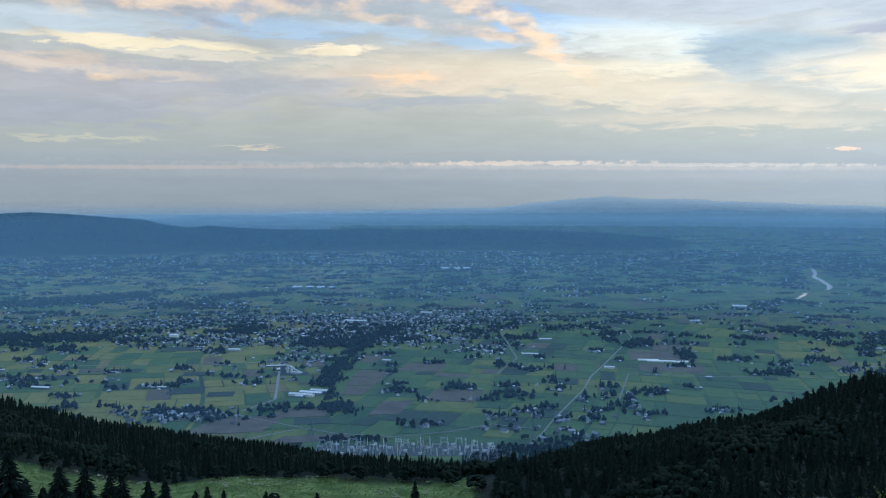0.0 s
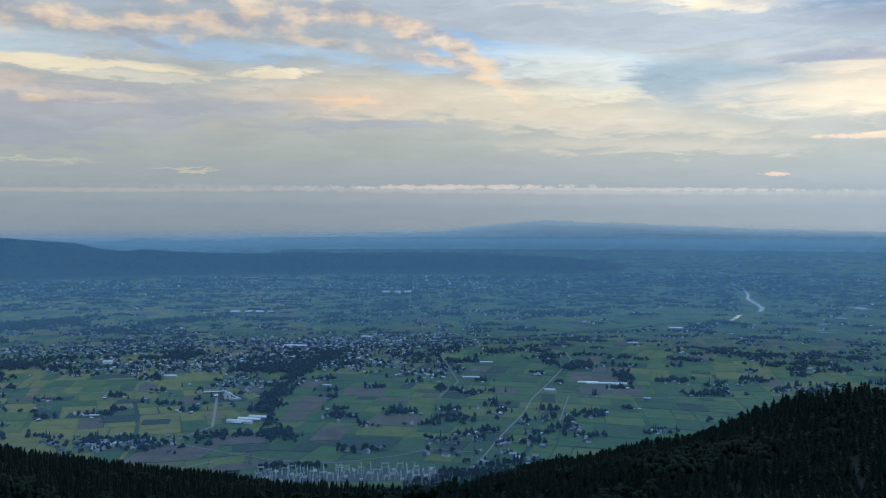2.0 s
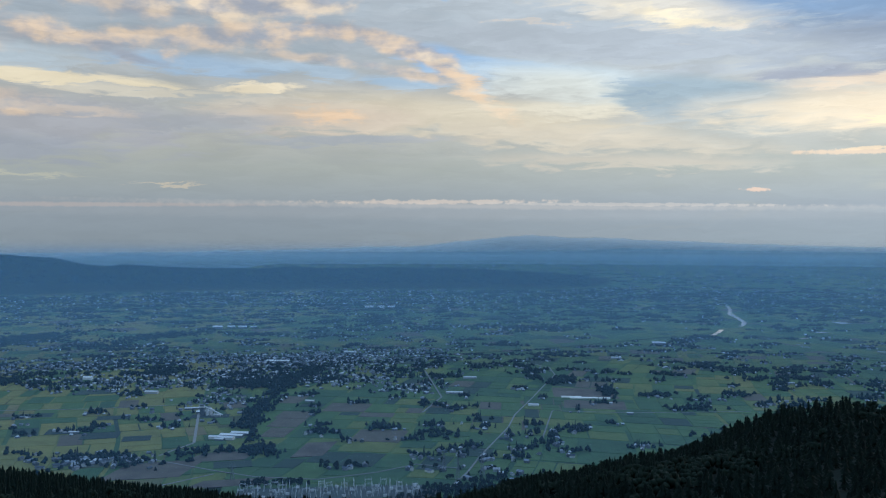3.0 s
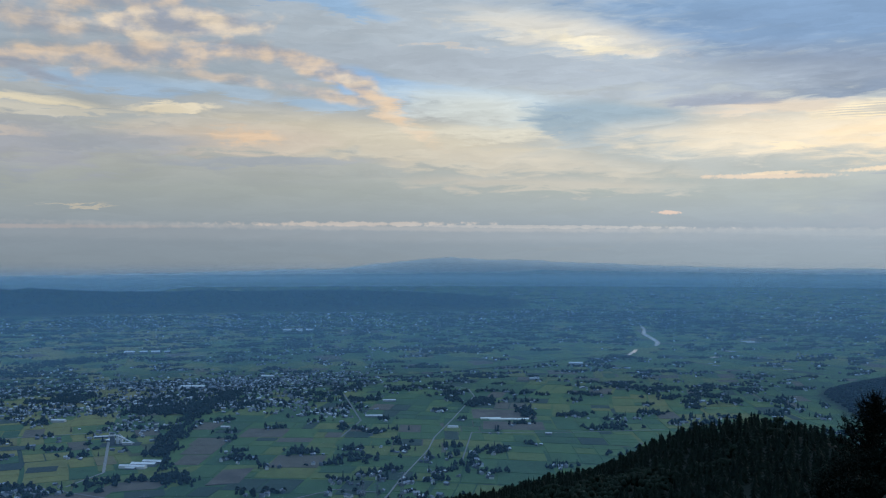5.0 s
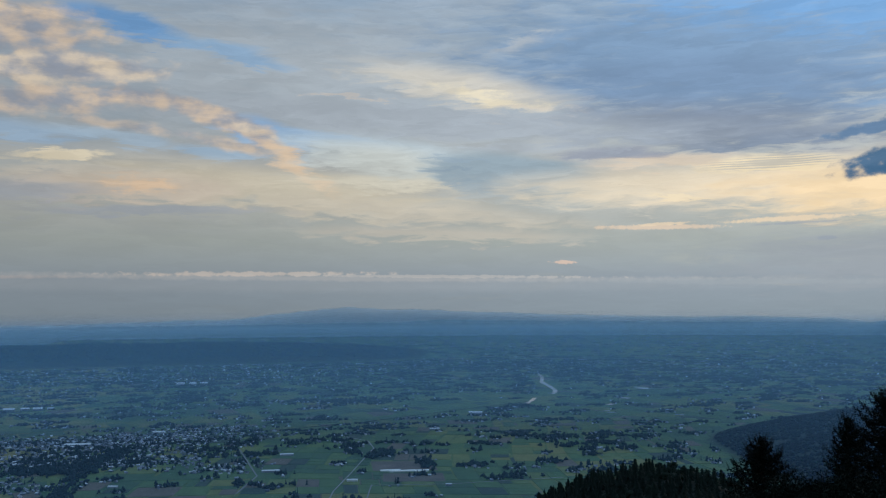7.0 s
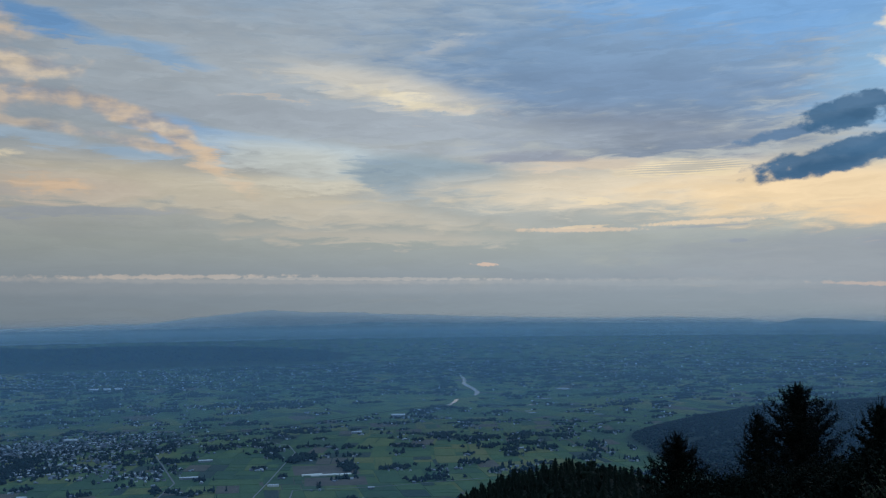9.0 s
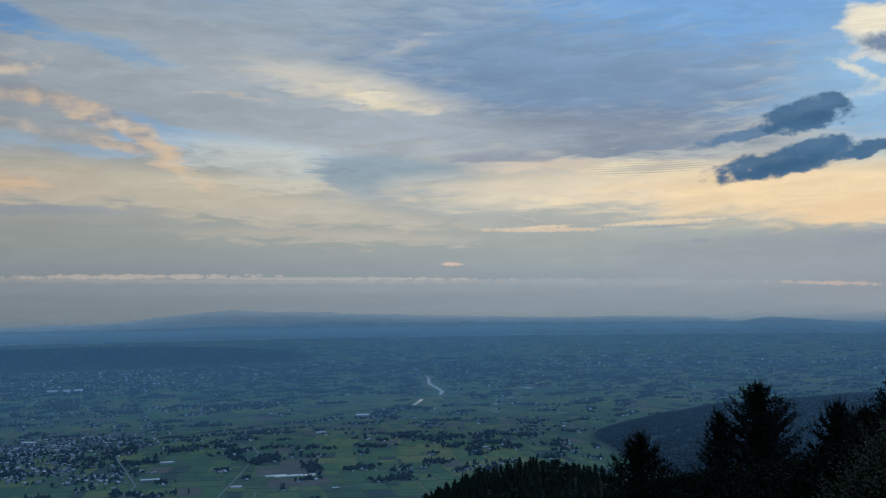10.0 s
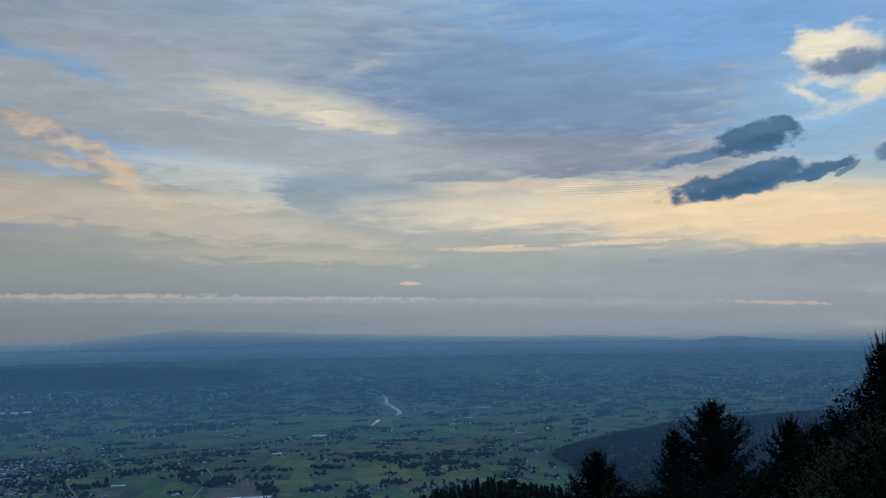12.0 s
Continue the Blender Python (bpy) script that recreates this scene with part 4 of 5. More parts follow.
ROADS = (
        (((112, 1225), (146, 1307), (180, 1412), (256, 1619), (287, 1735), (352, 1909), (419, 2096), (474, 2246), (486, 2376), (440, 2480)), 3.8),
        (((301, 1526), (368, 1769)), 3.6), (((150, 2345), (161, 1944), (108, 1769)), 5.0), (((-289, 1534), (-345, 1900)), 7.0),
        (((-420, 1480), (-355, 1439), (-226, 1347), (-161, 1307), (-69, 1285), (13, 1317), (74, 1361), (140, 1330)), 4.5),
        (((-289, 1534), (-327, 1447)), 5.0), (((-284, 1270), (-222, 1327)), 4.0), (((-1290, 2607), (-1012, 2228)), 7.0),
        (((-345, 1900), (-560, 1860), (-820, 1850)), 2.6), (((368, 1769), (520, 1735), (760, 1730)), 2.4))
for line, width in ROADS:
    strip("road", line, 0.72 * width, ROAD, 1.25, "pale concrete farm road between the rice fields", "road")

for line, width in ((((1869, 4549), (1796, 4329), (1683, 4068)), 16), (((1683, 4068), (1640, 3900), (1626, 3836)), 24), (((1626, 3836), (1590, 3720), (1566, 3629)), 20), (((1566, 3629), (1520, 3530), (1480, 3465)), 15),
                    (((1350, 3336), (1300, 3240), (1238, 3141)), 15), (((1938, 6021), (1815, 5703)), 26), (((1934, 5310), (1851, 5109)), 22)):
    strip("river_reach", line, width, WATER, 1.2, "bright river reach reflecting the evening sky", "river")
for line, width in ((((1931, 3575), (1987, 3575)), 90), (((1658, 3235), (1690, 3190)), 40), (((1500, 2999), (1532, 3027)), 22), (((1385, 2774), (1412, 2770)), 22),
                    (((1560, 2640), (1585, 2625)), 28), (((1400, 2832), (1418, 2825)), 20), (((2730, 7354), (2783, 7301)), 130)):
    strip("pond", line, width, WATER, 1.2, "small flat pond shining among the fields", "pond")
for k, (x0, y0, x1, y1) in enumerate(((398, 1800, 520, 1890), (405, 1930, 540, 2050), (-380, 1300, -270, 1400), (-250, 1250, -150, 1290), (-280, 1400, -190, 1460), (-120, 1420, -70, 1520))):
    s = Shape()
    v = []
    for z in (0.1, 0.86 + 0.02 * k):
        for x, y in ((x0, y0), (x1, y0 - 0.28 * (x1 - x0) * (1 if x0 > 0 else -0.5)), (x1 + 20, y1 - 0.28 * (x1 - x0) * (1 if x0 > 0 else -0.5)), (x0 + 20, y1)):
            v.append((x, y, z))
    part("bare_field", s.add(v, [(4, 5, 6, 7), (0, 1, 5, 4), (1, 2, 6, 5), (2, 3, 7, 6), (3, 0, 4, 7)]), EARTH, ground)


strip("levee", ((2, 2521), (194, 2645), (555, 2783), (993, 3052), (1262, 3197)), 5.0, SPUR, 2.0, "dark overgrown levee along the river", "levee")
SOY = plain_mat("soy_field", (0.024, 0.046, 0.044), (0.040, 0.066, 0.056), 0.05, 0.9)
for k, (x, y, w, l) in enumerate(((-459, 1600, 62, 52), (-390, 1572, 46, 40), (-540, 1640, 44, 46), (-640, 1790, 70, 40), (-480, 1760, 60, 36), (-200, 1378, 56, 40), (-600, 2060, 80, 60))):
    s, v = Shape(), []
    for z in (0.1, 1.03 + 0.02 * k):
        for a, b in ((-w / 2, -l / 2), (w / 2, -l / 2 + 0.16 * w), (w / 2 - 6, l / 2 + 0.16 * w), (-w / 2 - 6, l / 2)):
            v.append((x + a, y + b, z))
    part("soy_field", s.add(v, [(4, 5, 6, 7), (0, 1, 5, 4), (1, 2, 6, 5), (2, 3, 7, 6), (3, 0, 4, 7)]), SOY, ground, "dark green soy field")


# ---- houses ----
def house_shapes(w, l, h, rise, eave=0.6):
    """A gabled house: its walls up to the gables, and a roof of two slabs with eaves."""
    a, b = Shape(), Shape()
    x, y = w / 2, l / 2
    a.add([(-x, -y, -0.5), (x, -y, -0.5), (x, y, -0.5), (-x, y, -0.5), (-x, -y, h), (x, -y, h), (x, y, h), (-x, y, h), (0, -y, h + rise), (0, y, h + rise)],
          [(0, 1, 5, 4), (1, 2, 6, 5), (2, 3, 7, 6), (3, 0, 4, 7), (4, 5, 8), (6, 7, 9)])
    k = rise / x
    for s in (-1, 1):
        e, t = s * (x + eave), 0.25
        b.add([(0, -y - eave, h + rise), (e, -y - eave, h - k * eave), (e, y + eave, h - k * eave), (0, y + eave, h + rise),
               (0, -y - eave, h + rise + t), (e, -y - eave, h - k * eave + t), (e, y + eave, h - k * eave + t), (0, y + eave, h + rise + t)],
              [(4, 5, 6, 7), (0, 1, 5, 4), (1, 2, 6, 5), (2, 3, 7, 6), (3, 2, 1, 0)])
    return a, b


HOUSE_SIZES = ((5.6, 7.6, 3.8, 1.7), (6.2, 9.5, 4.2, 1.9), (4.8, 6.2, 2.6, 1.3), (7, 12, 3.6, 1.5))
HOUSES = [house_shapes(*q) for q in HOUSE_SIZES]
house_meshes = [(a.mesh("wall"), b.mesh("roof")) for a, b in HOUSES]
spots, groves = [], []


LEVEE = ((2, 2590), (194, 2715), (555, 2850), (993, 3110), (1262, 3250))
WATERS = ((1869, 4549), (1683, 4068), (1626, 3836), (1480, 3465), (1350, 3336), (1238, 3141))


def homestead(x, y, r, size):
    """A farm: one to four roofs beside a windbreak of trees."""
    far = math.hypot(x, y) > 3300
    for _ in range((r.choice((0, 1, 1, 2)) if far else r.choice((2, 3, 4, 5))) if size < 1.6 else r.randint(1, 3) if far else r.randint(4, 7)):
        spots.append((x + r.gauss(0, 10 * size), y + r.gauss(0, 9 * size), r.choice((0, 0, 1, 2, 2)), math.radians(r.choice((-16, 74, -16, 9)) + r.gauss(0, 6))))
    side, bend = r.uniform(-1, 1), r.uniform(5, 19)   # the windbreak stands on one side of the yard
    for _ in range(int(r.randint(4, 11) * min(size, 1.6) * (1.5 if math.hypot(x, y) < 2700 else 1.4 if math.hypot(x, y) < 5000 else 0.8))):
        e = r.gauss(0, 1)
        groves.append((x + 11 * size * side + 12 * size * e, y + bend + 3 * e * side + r.gauss(0, 5 * size), r.uniform(5, 9) * max(1, size * 0.75), r.choice((1.0, 1.0, 1.0, 1.5)) * r.uniform(5, 9)))


FARMS = ((-839, 1856), (-768, 1812), (-664, 1775), (-533, 1799), (-463, 1856), (-511, 1629), (-593, 1609), (-741, 1629), (-791, 1629), (-654, 1539), (-481, 1419), (-398, 1419), (-525, 1455), (-487, 1675), (-361, 1654), (-410, 1724), (-778, 1909), (194, 1669), (243, 1539), (312, 1624), (203, 1604), (177, 1455), (230, 1379), (306, 1467), (316, 1412), (130, 1431), (184, 1390), (547, 2025), (532, 2147), (623, 1740), (698, 1849), (488, 2113), (386, 1590), (333, 1571), (86, 1404), (47, 1619), (-28, 1875), (-110, 1843), (623, 1909), (792, 1909), (656, 2228), (838, 2430), (253, 1443))
r = random.Random(31)
for x, y in FARMS:
    homestead(x, y, r, r.choice((0.8, 1.0, 1.1, 1.3)))
for n in range(8400):
    d, a = (math.sqrt(r.uniform(1290 ** 2, 6500 ** 2)) if n < 4000 else r.uniform(4500, 17000) if n < 8250 else math.sqrt(r.uniform(1290 ** 2, 2700 ** 2))), r.uniform(-34, 58)
    x, y = d * math.sin(radians(a)), d * math.cos(radians(a))
    if float(rough(np.float64(x), np.float64(y), 330, 1.0)) < -0.6 and d < 4000 or d < 2150 and -24 < a < 24 and r.random() < 0.7:
        continue
    u, v, z, k = to_floor(x, y)
    if float(land_z(u, v)) > z + 1.5 or line_gap((x, y), BELT) < 40 or line_gap((x, y), WATERS) < 60 or line_gap((x, y), LEVEE) < 75 and r.random() < 0.9:
        continue
    homestead(x, y, r, r.choice((0.6, 0.8, 1.0, 1.3, 1.9)) if n < 4000 or n >= 8250 else r.choice((0.8, 1.2, 1.8, 2.4)))
for a, b, p, q in TOWN:
    for _ in range(int(p * q / 36)):
        x, y = r.gauss(a, p), r.gauss(b, q)
        spots.append((x, y, r.choice((0, 0, 1, 2, 3)), math.radians(r.choice((20, 110, 25, -60)) + r.gauss(0, 8))))
        if r.random() < 0.5:
            groves.append((x + r.gauss(0, 14), y + r.gauss(0, 14), r.uniform(5, 10), r.uniform(5, 10)))
for a, b, p, q, n in ((-200, 6200, 900, 500, 600), (-900, 5200, 500, 200, 200), (150, 5000, 500, 250, 260), (430, 3500, 180, 70, 90), (1750, 3020, 120, 40, 40), (-407, 1412, 46, 24, 60), (150, 1330, 60, 60, 26), (-760, 1720, 120, 60, 30), (-330, 1780, 50, 50, 16)):
    for _ in range(n):
        x, y = r.gauss(a, p), r.gauss(b, q)
        spots.append((x, y, r.choice((0, 1, 2, 3)), r.uniform(0, 3.1)))
        if r.random() < 0.8:
            groves.append((x + r.gauss(0, 12), y + r.gauss(0, 10), r.uniform(6, 11), r.uniform(5, 10)))
# tree belts along the stream, through the town and across the western fields
for line, n, wide in ((BELT, 330, 14), (((-343, 2138), (-195, 2138), (-129, 2430)), 330, 18), (((-1700, 2940), (-1278, 3053), (-1109, 3295)), 1500, 62), (((-918, 2888), (-783, 3236), (-639, 3336)), 420, 42), (((-1103, 2227), (-963, 2227), (-850, 2227)), 560, 34), (((-564, 2324), (-509, 2344)), 70, 16), (((-465, 3295), (-382, 3295)), 90, 20), (((-303, 2138), (-203, 2227), (-123, 2324)), 160, 20),
                      (((-421, 3276), (-330, 3290)), 40, 25), (((560, 3470), (760, 3430)), 330, 50), (((-300, 1480), (-160, 1470)), 50, 12), (((60, 1190), (210, 1280)), 90, 22), (((-175, 1262), (-90, 1262)), 40, 8),
                      (((660, 2705), (406, 2640), (69, 2700)), 60, 8), (((1292, 3250), (921, 2847)), 50, 10)):
    for _ in range(n):
        t = r.uniform(0, len(line) - 1)
        i = min(int(t), len(line) - 2)
        f = t - i
        groves.append((line[i][0] + f * (line[i + 1][0] - line[i][0]) + r.gauss(0, wide), line[i][1] + f * (line[i + 1][1] - line[i][1]) + r.gauss(0, wide), r.uniform(6, 10), r.uniform(6, 11)))

# wood lots between the farms
for _ in range(330):
    d, a = math.sqrt(r.uniform(1350 ** 2, 7000 ** 2)), r.uniform(-32, 52)
    x, y = d * math.sin(radians(a)), d * math.cos(radians(a))
    long, turn = r.uniform(10, 34) * (1 + d / 7000), radians(r.choice((-16, 9, 0, 74)))
    if line_gap((x, y), LEVEE) < 80:
        continue
    for _ in range(int(long * 0.9)):
        p, q = r.gauss(0, long), r.gauss(0, 7 + long * 0.25)
        groves.append((x + p * math.cos(turn) - q * math.sin(turn), y + p * math.sin(turn) + q * math.cos(turn), r.uniform(7, 12), r.uniform(6, 12)))


PONDS = ((1959, 3560), (1685, 3190), (1730, 3095), (1398, 2772), (1572, 2632), (1409, 2828), (2756, 7320))


def sits(x, y):
    u, v, z, k = to_floor(x, y)
    if math.hypot(x, y) < 2700 and any(line_gap((x, y), line) < 7 for line, width in ROADS):
        return u, v, z, k, False
    dry = line_gap((x, y), WATERS) > 48 and all(math.hypot(x - a, y - b + 70) > 105 for a, b in PONDS)
    dry = dry and not (math.hypot(u, v) > 4400 and math.degrees(math.atan2(u, v)) < -7)   # hidden behind the ridge
    return u, v, z, k, dry and float(land_z(u, v)) < z + 1.5


spots.sort(key=lambda q: math.hypot(q[0], q[1]))
far_walls, far_roofs, count = [], [], 0
for x, y, kind, turn in spots:
    u, v, z, k, ok = sits(x, y)
    if not ok:
        continue
    if count < 290:
        count += 1
        home = new("farmhouse")
        home.matrix_basis = Matrix.LocRotScale((u, v, z + 0.5), Euler((0, 0, turn)), (k, k, k))
        part("wall", house_meshes[kind][0], WALL, home)
        part("roof", house_meshes[kind][1], ROOF, home)
        tagged(home, "pale-walled farmhouse with a grey gabled roof among trees", "house", "farmhouses on the plain")
    else:
        big = 0.8 * k * (1 + 1.2 * min(1, max(0, math.hypot(x, y) - 4200) / 5000))
        far_walls.append((kind, u, v, z + 0.5, turn, big, big))
        far_roofs.append((kind, u, v, z + 0.5, turn, big, big))
tagged(joined("town_walls", [h[0] for h in HOUSES], far_walls, WALL), "pale walls of the town and distant farmhouses", "houses", kind="stuff")


def far_roof(w, l, h, rise, eave=0.6):
    """The same roof as one gabled slab, for houses too far to show their eaves from below."""
    x, y, k = w / 2 + eave, l / 2 + eave, rise / (w / 2)
    return Shape().add([(-x, -y, h - k * eave), (x, -y, h - k * eave), (x, y, h - k * eave), (-x, y, h - k * eave), (0, -y, h + rise + 0.25), (0, y, h + rise + 0.25)],
                       [(0, 3, 5, 4), (1, 4, 5, 2), (0, 4, 1), (2, 5, 3)])


tagged(joined("town_roofs", [far_roof(*q) for q in HOUSE_SIZES], far_roofs, ROOF), "grey and blue roofs of the town and distant farmhouses", "houses", kind="stuff")

groves.sort(key=lambda q: math.hypot(q[0], q[1]))
far_trees, mid_trees, mid_cedars, count = [], [], [], 0
for x, y, w, h in groves:
    u, v, z, k, ok = sits(x, y)
    if not ok:
        continue
    if 1530 < y < 1640 and -300 < x < -203 or 1480 < y <= 1530 and -300 < x < -185:   # the livestock halls stand clear
        continue
    turn, pointed = r.uniform(0, 6.28), r.random() < 0.3
    if count < 290:
        count += 1
        if pointed:
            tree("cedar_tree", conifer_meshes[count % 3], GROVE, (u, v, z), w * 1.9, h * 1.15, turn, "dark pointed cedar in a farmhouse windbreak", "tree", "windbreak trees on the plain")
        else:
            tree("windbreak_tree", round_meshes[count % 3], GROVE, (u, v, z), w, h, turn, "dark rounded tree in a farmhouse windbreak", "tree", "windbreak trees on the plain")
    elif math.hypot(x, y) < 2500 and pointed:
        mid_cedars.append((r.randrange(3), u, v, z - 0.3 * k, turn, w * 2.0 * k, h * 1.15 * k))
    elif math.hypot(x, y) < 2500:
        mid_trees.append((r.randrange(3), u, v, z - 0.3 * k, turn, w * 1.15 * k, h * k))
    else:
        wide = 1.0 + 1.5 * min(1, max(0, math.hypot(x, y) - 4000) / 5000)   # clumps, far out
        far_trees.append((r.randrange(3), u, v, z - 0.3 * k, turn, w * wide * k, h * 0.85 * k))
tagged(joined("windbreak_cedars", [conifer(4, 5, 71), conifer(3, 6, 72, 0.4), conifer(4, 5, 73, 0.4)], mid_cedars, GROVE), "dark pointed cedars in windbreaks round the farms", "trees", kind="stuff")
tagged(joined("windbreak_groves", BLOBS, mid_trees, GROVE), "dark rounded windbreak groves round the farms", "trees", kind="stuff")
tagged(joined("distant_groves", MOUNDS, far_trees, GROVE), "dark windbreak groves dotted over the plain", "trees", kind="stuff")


# ---- large sheds, greenhouses, works ----
def shed(name, x, y, w, l, h, turn, label, category, group="", mat=None):
    u, v, z, k = to_floor(x, y)
    w, l, h = 0.66 * w, 0.72 * l, 0.6 * h
    a, b = house_shapes(w, l, h, w * 0.16, 0.3)
    top = new(name)
    top.matrix_basis = Matrix.LocRotScale((u, v, z + 0.8), Euler((0, 0, radians(turn))), (k, k, k))
    part("wall", a, mat or WALL, top)
    part("roof", b, mat or WHITE, top)
    return tagged(top, label, category, group)


for i in range(3):
    shed("livestock_hall", -248 + 15 * i, 1562 + 16 * i, 18, 62 - 4 * i, 6.0, 74, "long white-roofed livestock hall beside the tree belt", "barn", "livestock halls")
shed("livestock_hall", -250, 1552, 12, 22, 4, 74, "long white-roofed livestock hall beside the tree belt", "barn", "livestock halls")
for x, y, l in ((440, 1915, 60), (462, 1900, 76), (503, 1892, 44)):
    shed("greenhouse", x, y, 14, l, 3.4, 84, "long white film greenhouse tunnel on bare field", "greenhouse", "greenhouse tunnels", FILM)
for x, y, w, l, h, t in ((-575, 3535, 44, 52, 9, 92), (-525, 3548, 34, 40, 8, 92), (-480, 3530, 40, 44, 9, 94), (-440, 3545, 24, 30, 7, 92), (10, 4551, 50, 60, 10, 92), (70, 4580, 40, 44, 9, 92), (120, 4550, 50, 50, 9, 94), (-678, 2256, 20, 30, 9, 90), (-246, 2530, 26, 90, 8, 80), (950, 2870, 30, 62, 12, 70), (193, 1984, 14, 52, 6, 82),
                          (-50, 2720, 24, 50, 8, 70), (341, 1827, 14, 30, 5, 75), (512, 1718, 11, 17, 6, 80), (252, 2200, 16, 44, 6, 85), (-120, 1906, 12, 26, 5, 70), (-519, 1629, 12, 38, 4, 88), (-732, 1624, 14, 50, 5, 80),
                          (-476, 2040, 18, 40, 7, 80), (713, 2533, 20, 40, 7, 80), (-320, 1800, 14, 40, 6, 100), (-350, 1840, 12, 40, 5, 98), (-290, 1765, 10, 24, 6, 80)):
    shed("warehouse", x, y, w, l, h, t, "large pale metal warehouse on the plain", "warehouse", "warehouses on the plain")

plant = new("batching_plant")
plant.location = (-318, 1772, 0.6)
part("tower", Shape().box(-4, -4, -1, 4, 4, 22).box(-5, -5, 16, 5, 5, 19), WALL, plant, "pale square tower")
part("silo", Shape().bar((9, 2, -1), (9, 2, 15), 3.0, 3.0, 12).bar((9, 2, 15), (9, 2, 17.5), 3.0, 0.4, 12), STEEL, plant, "round steel silo")
part("silo", Shape().bar((16, 3, -1), (16, 3, 13), 3.0, 3.0, 12).bar((16, 3, 13), (16, 3, 15.5), 3.0, 0.4, 12), STEEL, plant, "round steel silo")
part("conveyor", Shape().bar((40, -6, 2), (2, 0, 19), 1.3, 1.3, 4).bar((24, -3, -1), (24, -3, 8), 0.4), STEEL, plant, "sloping covered conveyor")
part("yard", Shape().box(-20, -22, -0.8, 52, 12, 0.35), GRAVEL, plant)
tagged(plant, "pale works with tower, silos and conveyor beside the road", "works")


# ---- substation and pylons ----
s = Shape().box(-175, 1188, -0.3, 78, 1246, 0.8)
tagged(part("substation_yard", s, GRAVEL), "grey gravel yard of the electricity substation", "yard", kind="structure")


def gantry(x, y, span, h, turn):
    top = new("substation_gantry")
    top.matrix_basis = pose(x, y, 0.9, 0, 0, turn)
    for sx_ in (-span / 2, span / 2):
        part("post", Shape().bar((sx_ - 1.1, 0, -0.3), (sx_, 0, h), 0.2, 0.14, 4).bar((sx_ + 1.1, 0, -0.3), (sx_, 0, h), 0.2, 0.14, 4).bar((sx_, 0, h), (sx_, 0, h + 2.6), 0.14, 0.06, 4), STEEL, top)
    b = Shape()
    for dz in (-0.6, 0.6):
        b.bar((-span / 2, 0, h - 0.8 + dz), (span / 2, 0, h - 0.8 + dz), 0.16, 0.16, 4)
    n = int(span / 2)
    for i in range(n):
        b.bar((-span / 2 + span * i / n, 0, h - 1.4), (-span / 2 + span * (i + 1) / n, 0, h - 0.2), 0.1, 0.1, 3)
    beam = part("beam", b, STEEL, top)
    for i in (-1, 0, 1):
        part("insulator", Shape().bar((i * span / 3.4, 0, h - 1.4), (i * span / 3.4, 0, h - 2.8), 0.14, 0.14, 5), WALL, beam)
    return tagged(top, "tall galvanised steel gantry in the substation yard", "gantry", "substation gantries")


def transformer(x, y, turn):
    top = new("transformer")
    top.matrix_basis = pose(x, y, 0.9, 0, 0, turn)
    tank = part("tank", Shape().box(-2, -1.3, -0.2, 2, 1.3, 2.8).box(-2.1, -1.4, 2.8, 2.1, 1.4, 2.95), STEEL, top)
    part("radiator", Shape().box(2.1, -1.2, 0.4, 2.9, 1.2, 2.5), STEEL, top)
    for i in (-1.1, 0, 1.1):
        part("bushing", Shape().bar((i, 0, 2.9), (i * 1.2, 0, 4.6), 0.2, 0.1, 6), WALL, tank)
    return tagged(top, "grey steel transformer on substation gravel", "transformer", "substation transformers")


for i in range(23):
    for j in range(4):
        x, y = -168 + 10.6 * i + rng.uniform(-2, 2), 1194 + 16 * j + rng.uniform(-2, 2)
        if (i + 2 * j) % 5 == 3:
            transformer(x, y, rng.uniform(-8, 8))
        elif (i * 7 + j * 3) % 6:
            gantry(x, y, rng.choice((8, 9.5)), rng.uniform(6.5, 11), rng.choice((0, 0, 90)) + 8)


def pylon(x, y, h):
    z = float(land_z(x, y))
    top = new("power_pylon")
    top.matrix_basis = pose(x, y, z, 0, 0, rng.uniform(0, 40))
    for a in (-1, 1):
        for b in (-1, 1):
            part("leg", Shape().bar((3.2 * a, 3.2 * b, -1), (0.7 * a, 0.7 * b, h * 0.72), 0.26, 0.18, 4).bar((0.7 * a, 0.7 * b, h * 0.72), (0.25 * a, 0.25 * b, h), 0.18, 0.12, 4), PYLON, top)
    for k in range(7):
        q, q2 = k / 7 * 0.72, (k + 1) / 7 * 0.72
        w, w2 = 3.2 - 2.5 * q / 0.72, 3.2 - 2.5 * q2 / 0.72
        b = Shape()
        for a in (-1, 1):
            b.bar((-w, a * w, q * h), (w2, a * w2, q2 * h), 0.12, 0.12, 3).bar((w, a * w, q * h), (-w2, a * w2, q2 * h), 0.12, 0.12, 3)
            b.bar((a * w, -w, q * h), (a * w2, w2, q2 * h), 0.12, 0.12, 3).bar((a * w, w, q * h), (a * w2, -w2, q2 * h), 0.12, 0.12, 3)
        part("brace", b, PYLON, top)
    for q, w in ((0.72, 5.5), (0.84, 6.5), (0.95, 4.5)):
        part("cross_arm", Shape().bar((-w, 0, h * q), (w, 0, h * q), 0.2, 0.2, 4).bar((-w, 0, h * q), (0, 0, h * q + 1.8), 0.12, 0.12, 3).bar((w, 0, h * q), (0, 0, h * q + 1.8), 0.12, 0.12, 3), PYLON, top)
    return tagged(top, "steel lattice power pylon above the woods", "pylon", "power pylons")


for x, y, h in ((127, 1254, 40), (166, 1290, 40), (66, 1085, 34), (-22, 1135, 34), (112, 1312, 34), (-190, 1290, 24)):
    pylon(x, y, h)


